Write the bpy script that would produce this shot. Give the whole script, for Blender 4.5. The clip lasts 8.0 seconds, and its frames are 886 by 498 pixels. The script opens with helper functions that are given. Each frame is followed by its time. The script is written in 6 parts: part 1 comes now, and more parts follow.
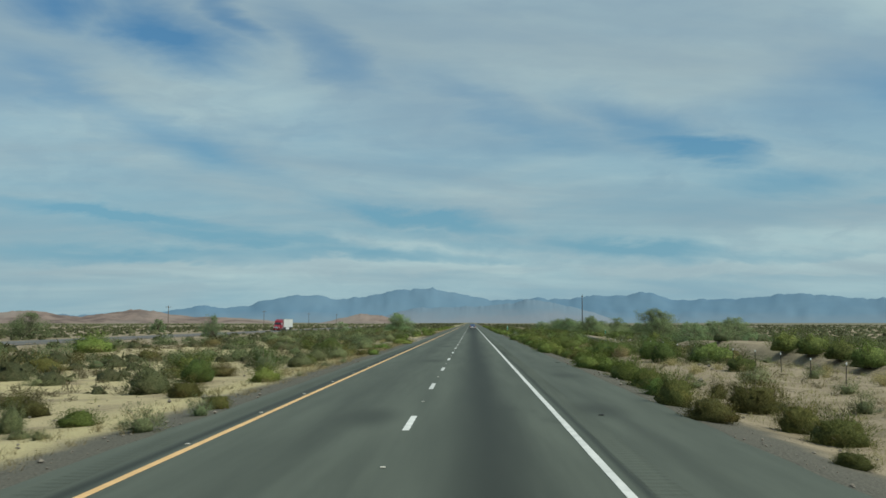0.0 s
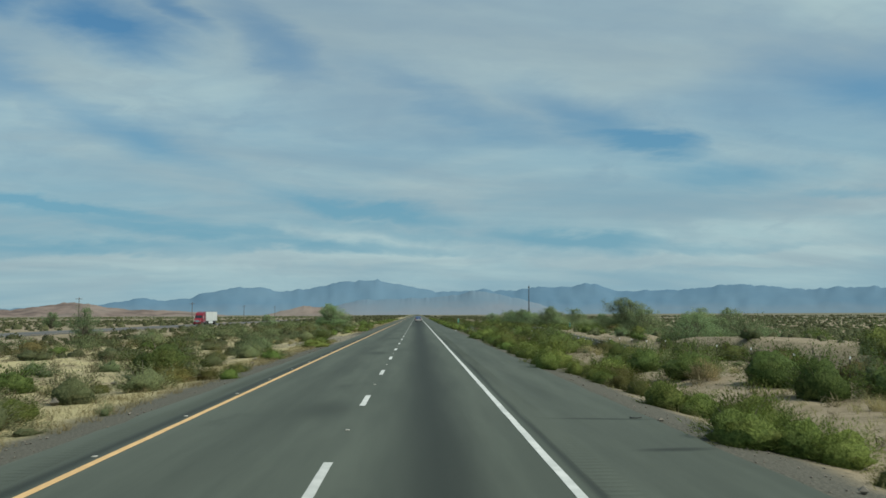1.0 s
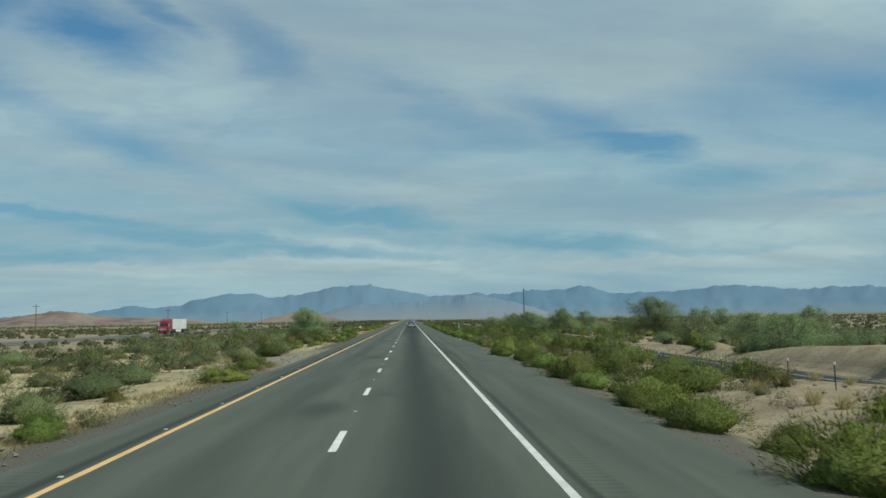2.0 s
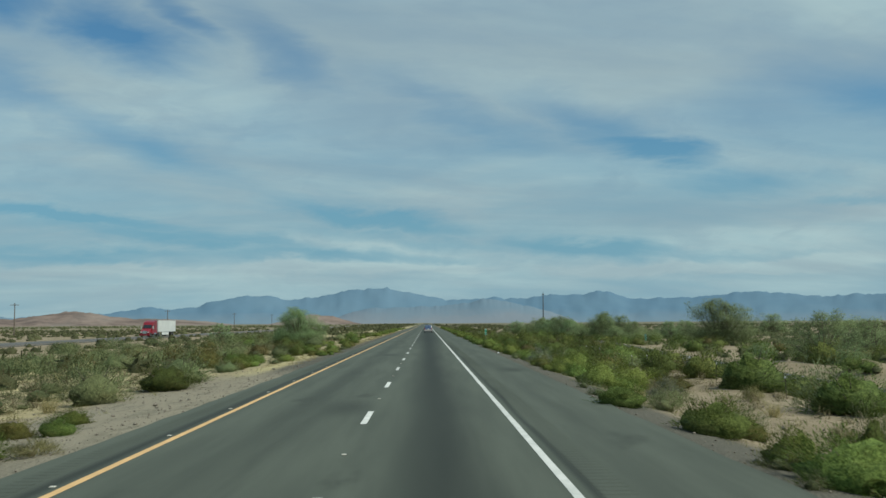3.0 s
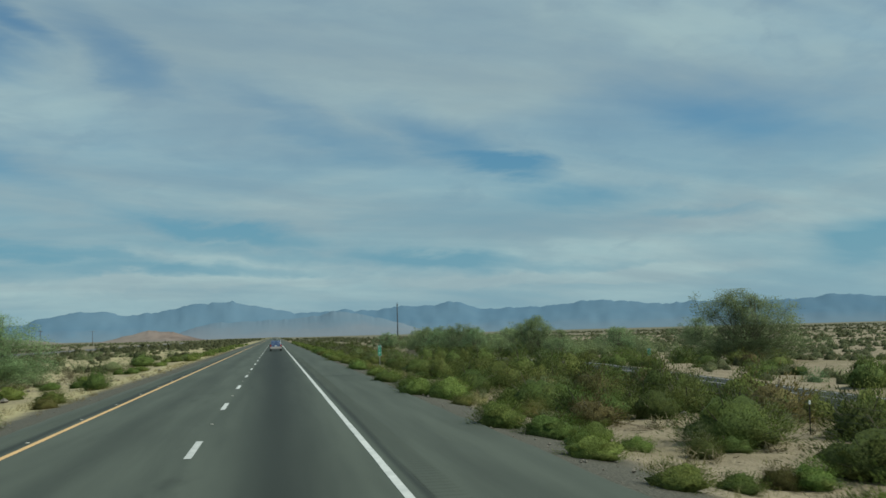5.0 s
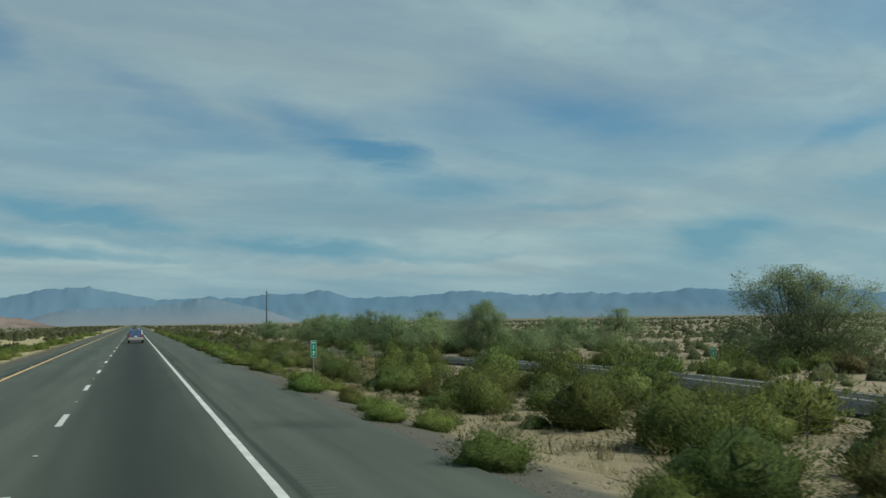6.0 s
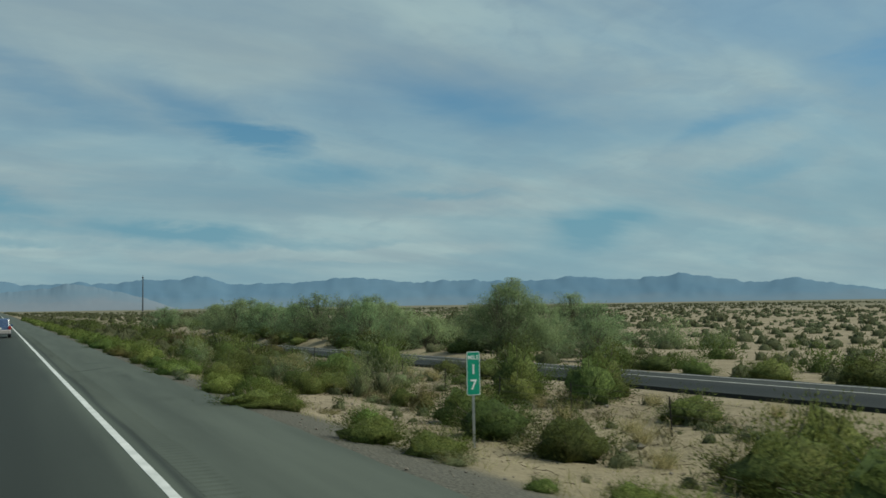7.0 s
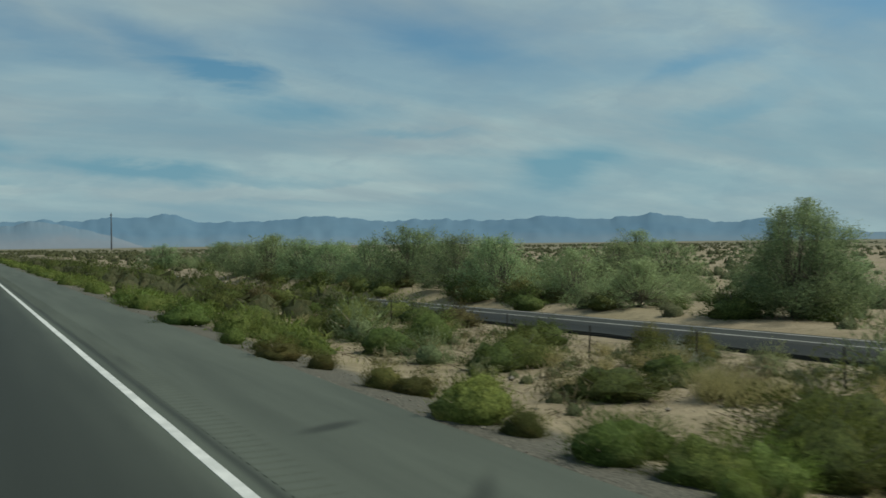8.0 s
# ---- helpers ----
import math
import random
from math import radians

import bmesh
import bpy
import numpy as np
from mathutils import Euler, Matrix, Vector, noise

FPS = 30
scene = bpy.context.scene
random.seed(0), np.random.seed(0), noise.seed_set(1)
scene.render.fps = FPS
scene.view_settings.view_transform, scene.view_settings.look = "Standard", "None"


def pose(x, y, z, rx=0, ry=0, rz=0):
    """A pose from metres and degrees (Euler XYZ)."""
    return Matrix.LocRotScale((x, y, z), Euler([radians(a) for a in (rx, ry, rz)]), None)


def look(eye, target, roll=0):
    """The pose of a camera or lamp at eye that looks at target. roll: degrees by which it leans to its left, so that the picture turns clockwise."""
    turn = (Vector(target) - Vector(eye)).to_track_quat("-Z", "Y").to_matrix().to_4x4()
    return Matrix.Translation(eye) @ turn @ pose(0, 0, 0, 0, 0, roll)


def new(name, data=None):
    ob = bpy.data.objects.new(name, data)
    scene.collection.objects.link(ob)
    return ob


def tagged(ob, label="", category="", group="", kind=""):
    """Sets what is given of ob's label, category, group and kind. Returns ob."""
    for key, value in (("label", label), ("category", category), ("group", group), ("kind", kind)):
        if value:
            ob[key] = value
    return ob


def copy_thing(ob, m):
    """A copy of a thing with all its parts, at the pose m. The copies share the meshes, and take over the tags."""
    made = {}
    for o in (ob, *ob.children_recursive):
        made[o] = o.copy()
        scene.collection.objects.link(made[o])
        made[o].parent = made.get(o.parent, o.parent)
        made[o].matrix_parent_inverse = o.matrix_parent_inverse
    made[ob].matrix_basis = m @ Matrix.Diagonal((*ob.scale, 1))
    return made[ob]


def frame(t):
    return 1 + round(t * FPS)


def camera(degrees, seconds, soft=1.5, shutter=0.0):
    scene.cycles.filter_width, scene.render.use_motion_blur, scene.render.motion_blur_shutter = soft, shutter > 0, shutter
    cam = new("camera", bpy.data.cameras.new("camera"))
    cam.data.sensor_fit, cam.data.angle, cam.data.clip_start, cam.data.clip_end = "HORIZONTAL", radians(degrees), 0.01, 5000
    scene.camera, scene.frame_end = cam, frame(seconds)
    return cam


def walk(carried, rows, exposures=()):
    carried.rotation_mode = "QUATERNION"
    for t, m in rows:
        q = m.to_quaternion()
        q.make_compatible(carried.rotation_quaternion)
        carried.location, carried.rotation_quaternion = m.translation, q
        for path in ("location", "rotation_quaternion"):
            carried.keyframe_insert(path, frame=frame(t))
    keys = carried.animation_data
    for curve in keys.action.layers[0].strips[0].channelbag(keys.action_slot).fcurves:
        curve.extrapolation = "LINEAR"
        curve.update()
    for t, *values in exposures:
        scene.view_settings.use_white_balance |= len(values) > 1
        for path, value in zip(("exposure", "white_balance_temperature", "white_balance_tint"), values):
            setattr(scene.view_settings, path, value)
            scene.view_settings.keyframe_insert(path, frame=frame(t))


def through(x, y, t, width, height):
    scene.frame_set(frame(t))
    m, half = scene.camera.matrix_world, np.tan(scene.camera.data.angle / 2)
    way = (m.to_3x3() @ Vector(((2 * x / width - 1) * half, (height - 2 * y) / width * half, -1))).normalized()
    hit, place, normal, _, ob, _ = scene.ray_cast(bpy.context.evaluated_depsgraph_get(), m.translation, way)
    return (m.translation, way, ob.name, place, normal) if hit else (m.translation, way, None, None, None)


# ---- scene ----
# ---------- camera ----------
cam = camera(51.3, 8.0, 1.55, 0.06)
PATH = [
    (0, pose(-0.03, -0.67, 2.312, 94.53, -0.02, 1.77)),
    (0.5, pose(-0.03, 15.61, 2.302, 94.14, -0.12, -1.48)),
    (1, pose(-0.03, 31.73, 2.362, 94.02, 0.24, -1.61)),
    (1.5, pose(-0.03, 47.73, 2.346, 94.24, 0.78, -2.00)),
    (1.7, pose(-0.03, 54.07, 2.352, 94.24, 0.99, -2.18)),
    (2.8, pose(0.03, 88.62, 2.333, 94.50, 0.43, -1.26)),
    (3, pose(0.05, 94.92, 2.365, 94.54, 0.38, -1.00)),
    (3.5, pose(0.08, 110.81, 2.351, 94.79, 0.36, 0.91)),
    (4, pose(0.13, 126.88, 2.335, 95.13, 0.54, 0.84)),
    (4.5, pose(0.18, 143.02, 2.334, 95.18, 0.89, -2.75)),
    (5, pose(0.24, 159.09, 2.306, 95.15, 1.53, -10.28)),
    (5.2, pose(0.25, 165.51, 2.283, 94.91, 1.73, -13.17)),
    (6.3, pose(0.17, 200.86, 2.322, 94.11, 0.74, -20.16)),
    (6.5, pose(0.15, 207.21, 2.305, 93.90, 0.79, -21.87)),
    (7, pose(0.08, 222.94, 2.317, 93.44, 0.82, -25.80)),
    (7.5, pose(-0.07, 238.68, 2.324, 92.51, 0.78, -29.14)),
    (7.8, pose(-0.18, 248.12, 2.330, 90.07, 0.55, -30.82)),
    (8, pose(-0.28, 254.42, 2.326, 89.64, 0.64, -27.75)),
]
walk(cam, PATH, [(0.0, 0.30, 6500, 3), (4.0, 0.25, 6450, 1), (5.2, 0.14, 6430, 0), (6.5, 0.11, 6480, 0), (8.0, 0.09, 6640, 2)])

# ---------- node helper ----------


class Nodes:
    """Short calls for building a node tree."""

    def __init__(self, tree):
        self.tree = tree
        tree.nodes.clear()

    def add(self, kind):
        return self.tree.nodes.new(kind)

    def put(self, value, socket):
        if isinstance(value, bpy.types.NodeSocket):
            self.tree.links.new(value, socket)
        elif value is not None:
            socket.default_value = value

    def math(self, op, a, b=None, c=None, clamp=False):
        n = self.add("ShaderNodeMath")
        n.operation, n.use_clamp = op, clamp
        for v, s in zip((a, b, c), n.inputs):
            self.put(v, s)
        return n.outputs[0]

    def smooth(self, v, lo, hi, a=0.0, b=1.0):
        n = self.add("ShaderNodeMapRange")
        n.interpolation_type = "SMOOTHSTEP"
        for s, q in zip(n.inputs, (v, lo, hi, a, b)):
            self.put(q, s)
        return n.outputs[0]

    def noise(self, vec, scale, detail=4.0, rough=0.55, distort=0.0):
        n = self.add("ShaderNodeTexNoise")
        self.put(vec, n.inputs["Vector"])
        self.put(scale, n.inputs["Scale"])
        self.put(detail, n.inputs["Detail"])
        self.put(rough, n.inputs["Roughness"])
        self.put(distort, n.inputs["Distortion"])
        return n

    def mapping(self, vec, loc=(0, 0, 0), rot=(0, 0, 0), scale=(1, 1, 1), kind="POINT"):
        n = self.add("ShaderNodeMapping")
        n.vector_type = kind
        self.put(vec, n.inputs["Vector"])
        n.inputs["Location"].default_value = loc
        n.inputs["Rotation"].default_value = rot
        n.inputs["Scale"].default_value = scale
        return n.outputs[0]

    def mix(self, f, a, b, blend="MIX"):
        n = self.add("ShaderNodeMix")
        n.data_type, n.blend_type = "RGBA", blend
        self.put(f, n.inputs[0])
        self.put((*a, 1) if isinstance(a, tuple) else a, n.inputs[6])
        self.put((*b, 1) if isinstance(b, tuple) else b, n.inputs[7])
        return n.outputs[2]

    def vec(self, op, a, b=None):
        n = self.add("ShaderNodeVectorMath")
        n.operation = op
        self.put(a, n.inputs[0])
        if b is not None:
            self.put(b, n.inputs[1])
        return n.outputs["Value"] if op == "LENGTH" else n.outputs[0]

    def xyz(self, x, y, z=0.0):
        n = self.add("ShaderNodeCombineXYZ")
        for v, s in zip((x, y, z), n.inputs):
            self.put(v, s)
        return n.outputs[0]


# ---------- world: hazy blue sky under thin high cloud ----------
SUN_ELEVATION, SUN_AZIMUTH = 50.0, 112.0   # degrees; azimuth clockwise from straight ahead (+y)
world = bpy.data.worlds.new("sky")
scene.world = world
world.use_nodes = True
w = Nodes(world.node_tree)
sky = w.add("ShaderNodeTexSky")
sky.sky_type, sky.sun_disc = "NISHITA", False
sky.sun_elevation, sky.sun_rotation = radians(SUN_ELEVATION), radians(SUN_AZIMUTH)
sky.dust_density, sky.air_density = 1.5, 1.2
direction = w.add("ShaderNodeTexCoord").outputs["Generated"]
split = w.add("ShaderNodeSeparateXYZ")
w.put(direction, split.inputs[0])
dx, dy, dz = split.outputs
azimuth = w.math("MULTIPLY", w.math("ARCTAN2", dx, dy), 57.2958)
height = w.math("MULTIPLY", w.math("ARCSINE", dz), 57.2958)
angles = w.xyz(azimuth, height)
# the cloud sheet, flat and high: streaks close up towards the horizon
lift = w.math("ADD", w.math("MAXIMUM", dz, 0.0), 0.17)
sheet = w.xyz(w.math("DIVIDE", dx, lift), w.math("DIVIDE", dy, lift))
sheet = w.mapping(sheet, (3.1, 0.4, 0), (0, 0, radians(-14)), (0.8, 1.05, 1))
broad = w.noise(sheet, 0.9, 5, 0.55, 0.6).outputs[0]
streak = w.noise(w.mapping(sheet, (7, 2, 0), (0, 0, 0.1), (0.75, 1.35, 1)), 1.5, 7, 0.58, 0.5).outputs[0]
# ragged edges of the gaps
warp = w.noise(w.mapping(angles, (0, 0, 0), (0, 0, radians(10)), (0.10, 0.34, 1)), 1.0, 5, 0.62, 0.4).outputs[1]
warp = w.vec("MULTIPLY", w.vec("SUBTRACT", warp, (0.5, 0.5, 0.5)), (7.0, 3.0, 0))
bent = w.vec("ADD", angles, warp)
GAPS = [  # azimuth, height, half width, half height, tilt, how clear
    (-18.6, 16.6, 5.0, 1.6, -8, 0.9), (-25.5, 17.8, 4.0, 1.4, -8, 0.7), (-14.8, 17.8, 3.0, 1.0, -30, 0.6), (13.8, 10.3, 4.2, 0.75, -8, 0.78), (-24, 13.2, 4, 1.2, -20, 0.4),
    (-2.5, 6.3, 6.5, 0.7, -9, 0.75), (0.5, 5.0, 7.0, 0.55, -5, 0.6), (-21, 6.2, 7.5, 0.55, -6, 0.75), (-13, 4.9, 9, 0.5, -5, 0.6), (-20, 4.0, 9, 0.5, 0, 0.6),
    (-5, 4.1, 10, 0.5, -1, 0.7), (10, 4.5, 7.5, 0.65, -4, 0.75), (36, 4.5, 3.8, 1.3, 14, 0.7), (26, 6.8, 3.6, 0.35, -2, 0.5), (17, 3.9, 7, 0.4, -1, 0.45),
    (20, 8.2, 6.0, 0.8, -6, 0.4), (-17, 10.6, 8, 1.0, -16, 0.45), (45, 7.6, 4.0, 0.9, 20, 0.4), (10, 12.0, 5.0, 1.4, -22, 0.45),
    (2, 13.0, 7.0, 1.1, -24, 0.3), (54, 13.3, 6.0, 1.6, 8, 0.45), (-9.5, 16.6, 3.5, 1.6, -25, 0.5), (28, 12.5, 6, 1.3, -10, 0.35), (44, 10.5, 4, 0.9, 16, 0.4),
]
PUFFS = [(-8.6, 3.25, 3.2, 0.55, 0), (-3.2, 3.25, 3.4, 0.55, -3), (1.5, 3.3, 2.6, 0.5, 0), (14, 3.0, 8, 0.5, 0), (-19, 3.2, 8, 0.45, 0), (24, 3.2, 6, 0.5, 2)]
clear = None
for a0, h0, wide, tall, tilt, much in GAPS:
    far_off = w.vec("LENGTH", w.mapping(bent, (a0, h0, 0), (0, 0, radians(tilt)), (wide, tall, 1), "TEXTURE"))
    one = w.smooth(far_off, 0.0, 1.55, much, 0.0)
    clear = one if clear is None else w.math("MAXIMUM", clear, one)
thin = w.smooth(broad, 0.36, 0.64, 0.36, 0.02)
thin = w.math("MULTIPLY_ADD", w.smooth(streak, 0.34, 0.66, 0.24, 0.0), 0.9, thin)
clear = w.math("ADD", clear, thin, clamp=True)
for a0, h0, wide, tall, tilt in PUFFS:
    far_off = w.vec("LENGTH", w.mapping(bent, (a0, h0, 0), (0, 0, radians(tilt)), (wide, tall, 1), "TEXTURE"))
    clear = w.math("SUBTRACT", clear, w.smooth(far_off, 0.2, 1.3, 0.45, 0.0), clamp=True)
low = w.smooth(height, 0.0, 6.0, 0.20, 0.0)    # haze low down
clear = w.math("SUBTRACT", clear, w.math("MULTIPLY", clear, low), clamp=True)
shade = w.smooth(w.noise(w.mapping(sheet, (1, 5, 0), (0, 0, 0), (0.5, 0.9, 1)), 1.6, 6, 0.55, 0.3).outputs[0], 0.3, 0.7)
cloud = w.mix(shade, (0.266, 0.344, 0.394), (0.372, 0.478, 0.504))
mottle = w.noise(w.mapping(bent, (0, 0, 0), (0, 0, radians(-12)), (0.16, 0.36, 1)), 1.0, 6, 0.6, 0.5).outputs[0]
cloud = w.mix(w.smooth(mottle, 0.32, 0.60, 0.55, 0.0), cloud, (0.262, 0.340, 0.396))
cloud = w.mix(w.math("MULTIPLY", low, 1.6), cloud, (0.240, 0.360, 0.415))
blue = w.mix(1.0, sky.outputs[0], (0.036, 0.061, 0.077), "MULTIPLY")
blue = w.mix(w.smooth(height, 1.0, 13.0, 0.85, 0.0), blue, (0.150, 0.300, 0.420))
back = w.add("ShaderNodeBackground")
w.put(w.mix(clear, cloud, blue), back.inputs[0])
back.inputs[1].default_value = 1.0
w.put(back.outputs[0], w.add("ShaderNodeOutputWorld").inputs[0])

sun = new("sun", bpy.data.lights.new("sun", "SUN"))
sun.data.energy, sun.data.angle, sun.data.color = 3.2, radians(0.8), (1.0, 0.95, 0.84)
se, sa = radians(SUN_ELEVATION), radians(SUN_AZIMUTH)
sun_from = Vector((math.sin(sa) * math.cos(se), math.cos(sa) * math.cos(se), math.sin(se)))
sun.matrix_world = look(sun_from * 300, (0, 0, 0))

# ---------- materials ----------


def shader(name):
    m = bpy.data.materials.new(name)
    m.use_nodes = True
    n = Nodes(m.node_tree)
    out = n.add("ShaderNodeOutputMaterial")
    p = n.add("ShaderNodeBsdfPrincipled")
    n.put(p.outputs[0], out.inputs[0])
    return m, n, p


def bump(n, p, height_socket, strength, distance):
    b = n.add("ShaderNodeBump")
    n.put(height_socket, b.inputs["Height"])
    b.inputs["Strength"].default_value, b.inputs["Distance"].default_value = strength, distance
    n.put(b.outputs[0], p.inputs["Normal"])


def plain(name, dark, light, scale=3.0, rough=0.6, metal=0.0, fine=40.0, relief=0.15, spread=0.12):
    """Paint, metal, wood or rubber: two scales of mottling, a little relief, and its own tone for each piece."""
    m, n, p = shader(name)
    co = n.add("ShaderNodeTexCoord").outputs["Object"]
    a = n.noise(co, scale, 5).outputs[0]
    b = n.noise(co, fine, 3).outputs[0]
    f = n.math("ADD", n.smooth(a, 0.3, 0.7, 0, 0.7), n.smooth(b, 0.3, 0.7, 0, 0.3))
    col = n.mix(f, dark, light)
    each = n.add("ShaderNodeObjectInfo").outputs["Random"]
    hsv = n.add("ShaderNodeHueSaturation")
    n.put(col, hsv.inputs["Color"])
    n.put(n.smooth(each, 0, 1, 1 - spread, 1 + spread), hsv.inputs["Value"])
    n.put(hsv.outputs[0], p.inputs["Base Color"])
    n.put(n.smooth(a, 0.3, 0.7, rough - 0.08, min(1, rough + 0.08)), p.inputs["Roughness"])
    p.inputs["Metallic"].default_value = metal
    bump(n, p, b, relief, 0.01)
    return m


def leafy(name, dark, light, tip, spread=0.25, through=0.4):
    """Leaves: tone by leaf and by plant, some light passing through."""
    m, n, p = shader(name)
    island = n.add("ShaderNodeNewGeometry").outputs["Random Per Island"]
    each = n.add("ShaderNodeObjectInfo").outputs["Random"]
    co = n.add("ShaderNodeTexCoord").outputs["Object"]
    col = n.mix(n.smooth(island, 0, 1), dark, light)
    col = n.mix(n.smooth(n.noise(co, 2.3, 3).outputs[0], 0.45, 0.75, 0, 0.8), col, tip)
    # fine upright strands
    strand = n.noise(n.mapping(co, (0, 0, 0), (0, 0, 0), (1, 1, 0.45)), 34.0, 4, 0.75).outputs[0]
    sprig = n.noise(co, 13.0, 4, 0.7).outputs[0]
    col = n.mix(n.smooth(strand, 0.42, 0.57, 0.72, 0.0), col, (dark[0] * 0.38, dark[1] * 0.40, dark[2] * 0.38))
    col = n.mix(n.smooth(sprig, 0.40, 0.56, 0.5, 0.0), col, (dark[0] * 0.55, dark[1] * 0.55, dark[2] * 0.55))
    hsv = n.add("ShaderNodeHueSaturation")
    n.put(col, hsv.inputs["Color"])
    n.put(n.smooth(each, 0, 1, 1 - spread, 1 + spread), hsv.inputs["Value"])
    n.put(n.smooth(n.math("FRACT", n.math("MULTIPLY", each, 7.3)), 0, 1, 0.485, 0.52), hsv.inputs["Hue"])
    n.put(hsv.outputs[0], p.inputs["Base Color"])
    p.inputs["Roughness"].default_value = 0.75
    p.inputs["Specular IOR Level"].default_value = 0.2
    bump(n, p, n.math("ADD", strand, sprig), 0.8, 0.05)
    thru = n.add("ShaderNodeBsdfTranslucent")
    n.put(hsv.outputs[0], thru.inputs[0])
    both = n.add("ShaderNodeMixShader")
    both.inputs[0].default_value = through
    n.put(p.outputs[0], both.inputs[1])
    n.put(thru.outputs[0], both.inputs[2])
    n.put(both.outputs[0], n.tree.nodes["Material Output"].inputs[0])
    return m


def band(n, x, centre, half):
    return n.smooth(n.math("ABSOLUTE", n.math("SUBTRACT", x, centre)), 0.0, half, 1.0, 0.0)


LANES_NONE = []


def make_asphalt(name, dark, light, lanes):
    """Worn asphalt. lanes: (x, half width, how dark) of dark strips along y, oil strips among them."""
    m, n, p = shader(name)
    co = n.add("ShaderNodeTexCoord").outputs["Object"]
    sp = n.add("ShaderNodeSeparateXYZ")
    n.put(co, sp.inputs[0])
    x = sp.outputs[0]
    long = n.mapping(co, (0, 0, 0), (0, 0, 0), (1.0, 0.06, 1))
    streaks = n.noise(long, 1.3, 6, 0.6).outputs[0]
    patches = n.noise(n.mapping(co, (3, 1, 0), (0, 0, 0), (1, 0.35, 1)), 0.35, 5, 0.6, 0.5).outputs[0]
    grain = n.noise(co, 55, 3, 0.7).outputs[0]
    f = n.math("ADD", n.smooth(streaks, 0.3, 0.7, 0, 0.5), n.smooth(grain, 0.3, 0.7, 0, 0.5))
    col = n.mix(f, dark, light)
    wob = n.math("ADD", x, n.math("MULTIPLY", n.math("SUBTRACT", streaks, 0.5), 0.25))
    for c, half, much in lanes:
        col = n.mix(n.math("MULTIPLY", band(n, wob, c, half), much), col, (dark[0] * 0.36, dark[1] * 0.37, dark[2] * 0.38))
    if lanes is not LANES_NONE:   # the lane's later, darker stretch; part is lens vignetting put into the colour
        later = n.math("MULTIPLY", n.smooth(sp.outputs[1], 165.0, 240.0), n.smooth(n.math("ABSOLUTE", n.math("SUBTRACT", wob, 0.25)), 1.30, 1.85, 0.66, 0.0))
        col = n.mix(later, col, (dark[0] * 0.42, dark[1] * 0.43, dark[2] * 0.44))
    for py, px in ((22.1, -2.5), (55.0, -2.3), (88.2, -2.4), (121.0, -2.2), (163.0, -2.6), (40.0, 4.1), (141.0, 4.2), (24.2, 3.3)):   # old dark drips
        spot = n.vec("LENGTH", n.mapping(co, (px, py, 0), (0, 0, 0), (1.0, 3.4, 1), "TEXTURE"))
        col = n.mix(n.math("MULTIPLY", n.smooth(spot, 0.1, 1.0, 0.62, 0.0), n.smooth(streaks, 0.3, 0.6, 0.6, 1.0)), col, (dark[0] * 0.42, dark[1] * 0.42, dark[2] * 0.42))
    for px, py, turn, wide, long in ((4.45, 47.8, 6, 1.0, 0.32), (3.9, 265.5, 25, 0.75, 0.28), (3.5, 261.1, -35, 0.22, 2.2), (4.1, 52.5, 80, 0.2, 1.8)):   # a wide dark smear first, then tyre scuffs
        spot = n.vec("LENGTH", n.mapping(co, (px, py, 0), (0, 0, radians(turn)), (wide, long, 1), "TEXTURE"))
        col = n.mix(n.math("MULTIPLY", n.smooth(spot, 0.2, 1.0, 0.85, 0.0), n.smooth(grain, 0.3, 0.6, 0.6, 1.0)), col, (dark[0] * 0.4, dark[1] * 0.4, dark[2] * 0.4))
    col = n.mix(n.smooth(patches, 0.60, 0.74, 0, 0.55), col, (dark[0] * 0.55, dark[1] * 0.55, dark[2] * 0.55))
    n.put(col, p.inputs["Base Color"])
    n.put(n.smooth(grain, 0.2, 0.8, 0.66, 0.86), p.inputs["Roughness"])
    p.inputs["Specular IOR Level"].default_value = 0.24
    bump(n, p, n.math("ADD", grain, n.math("MULTIPLY", streaks, 0.5)), 0.35, 0.01)
    return m


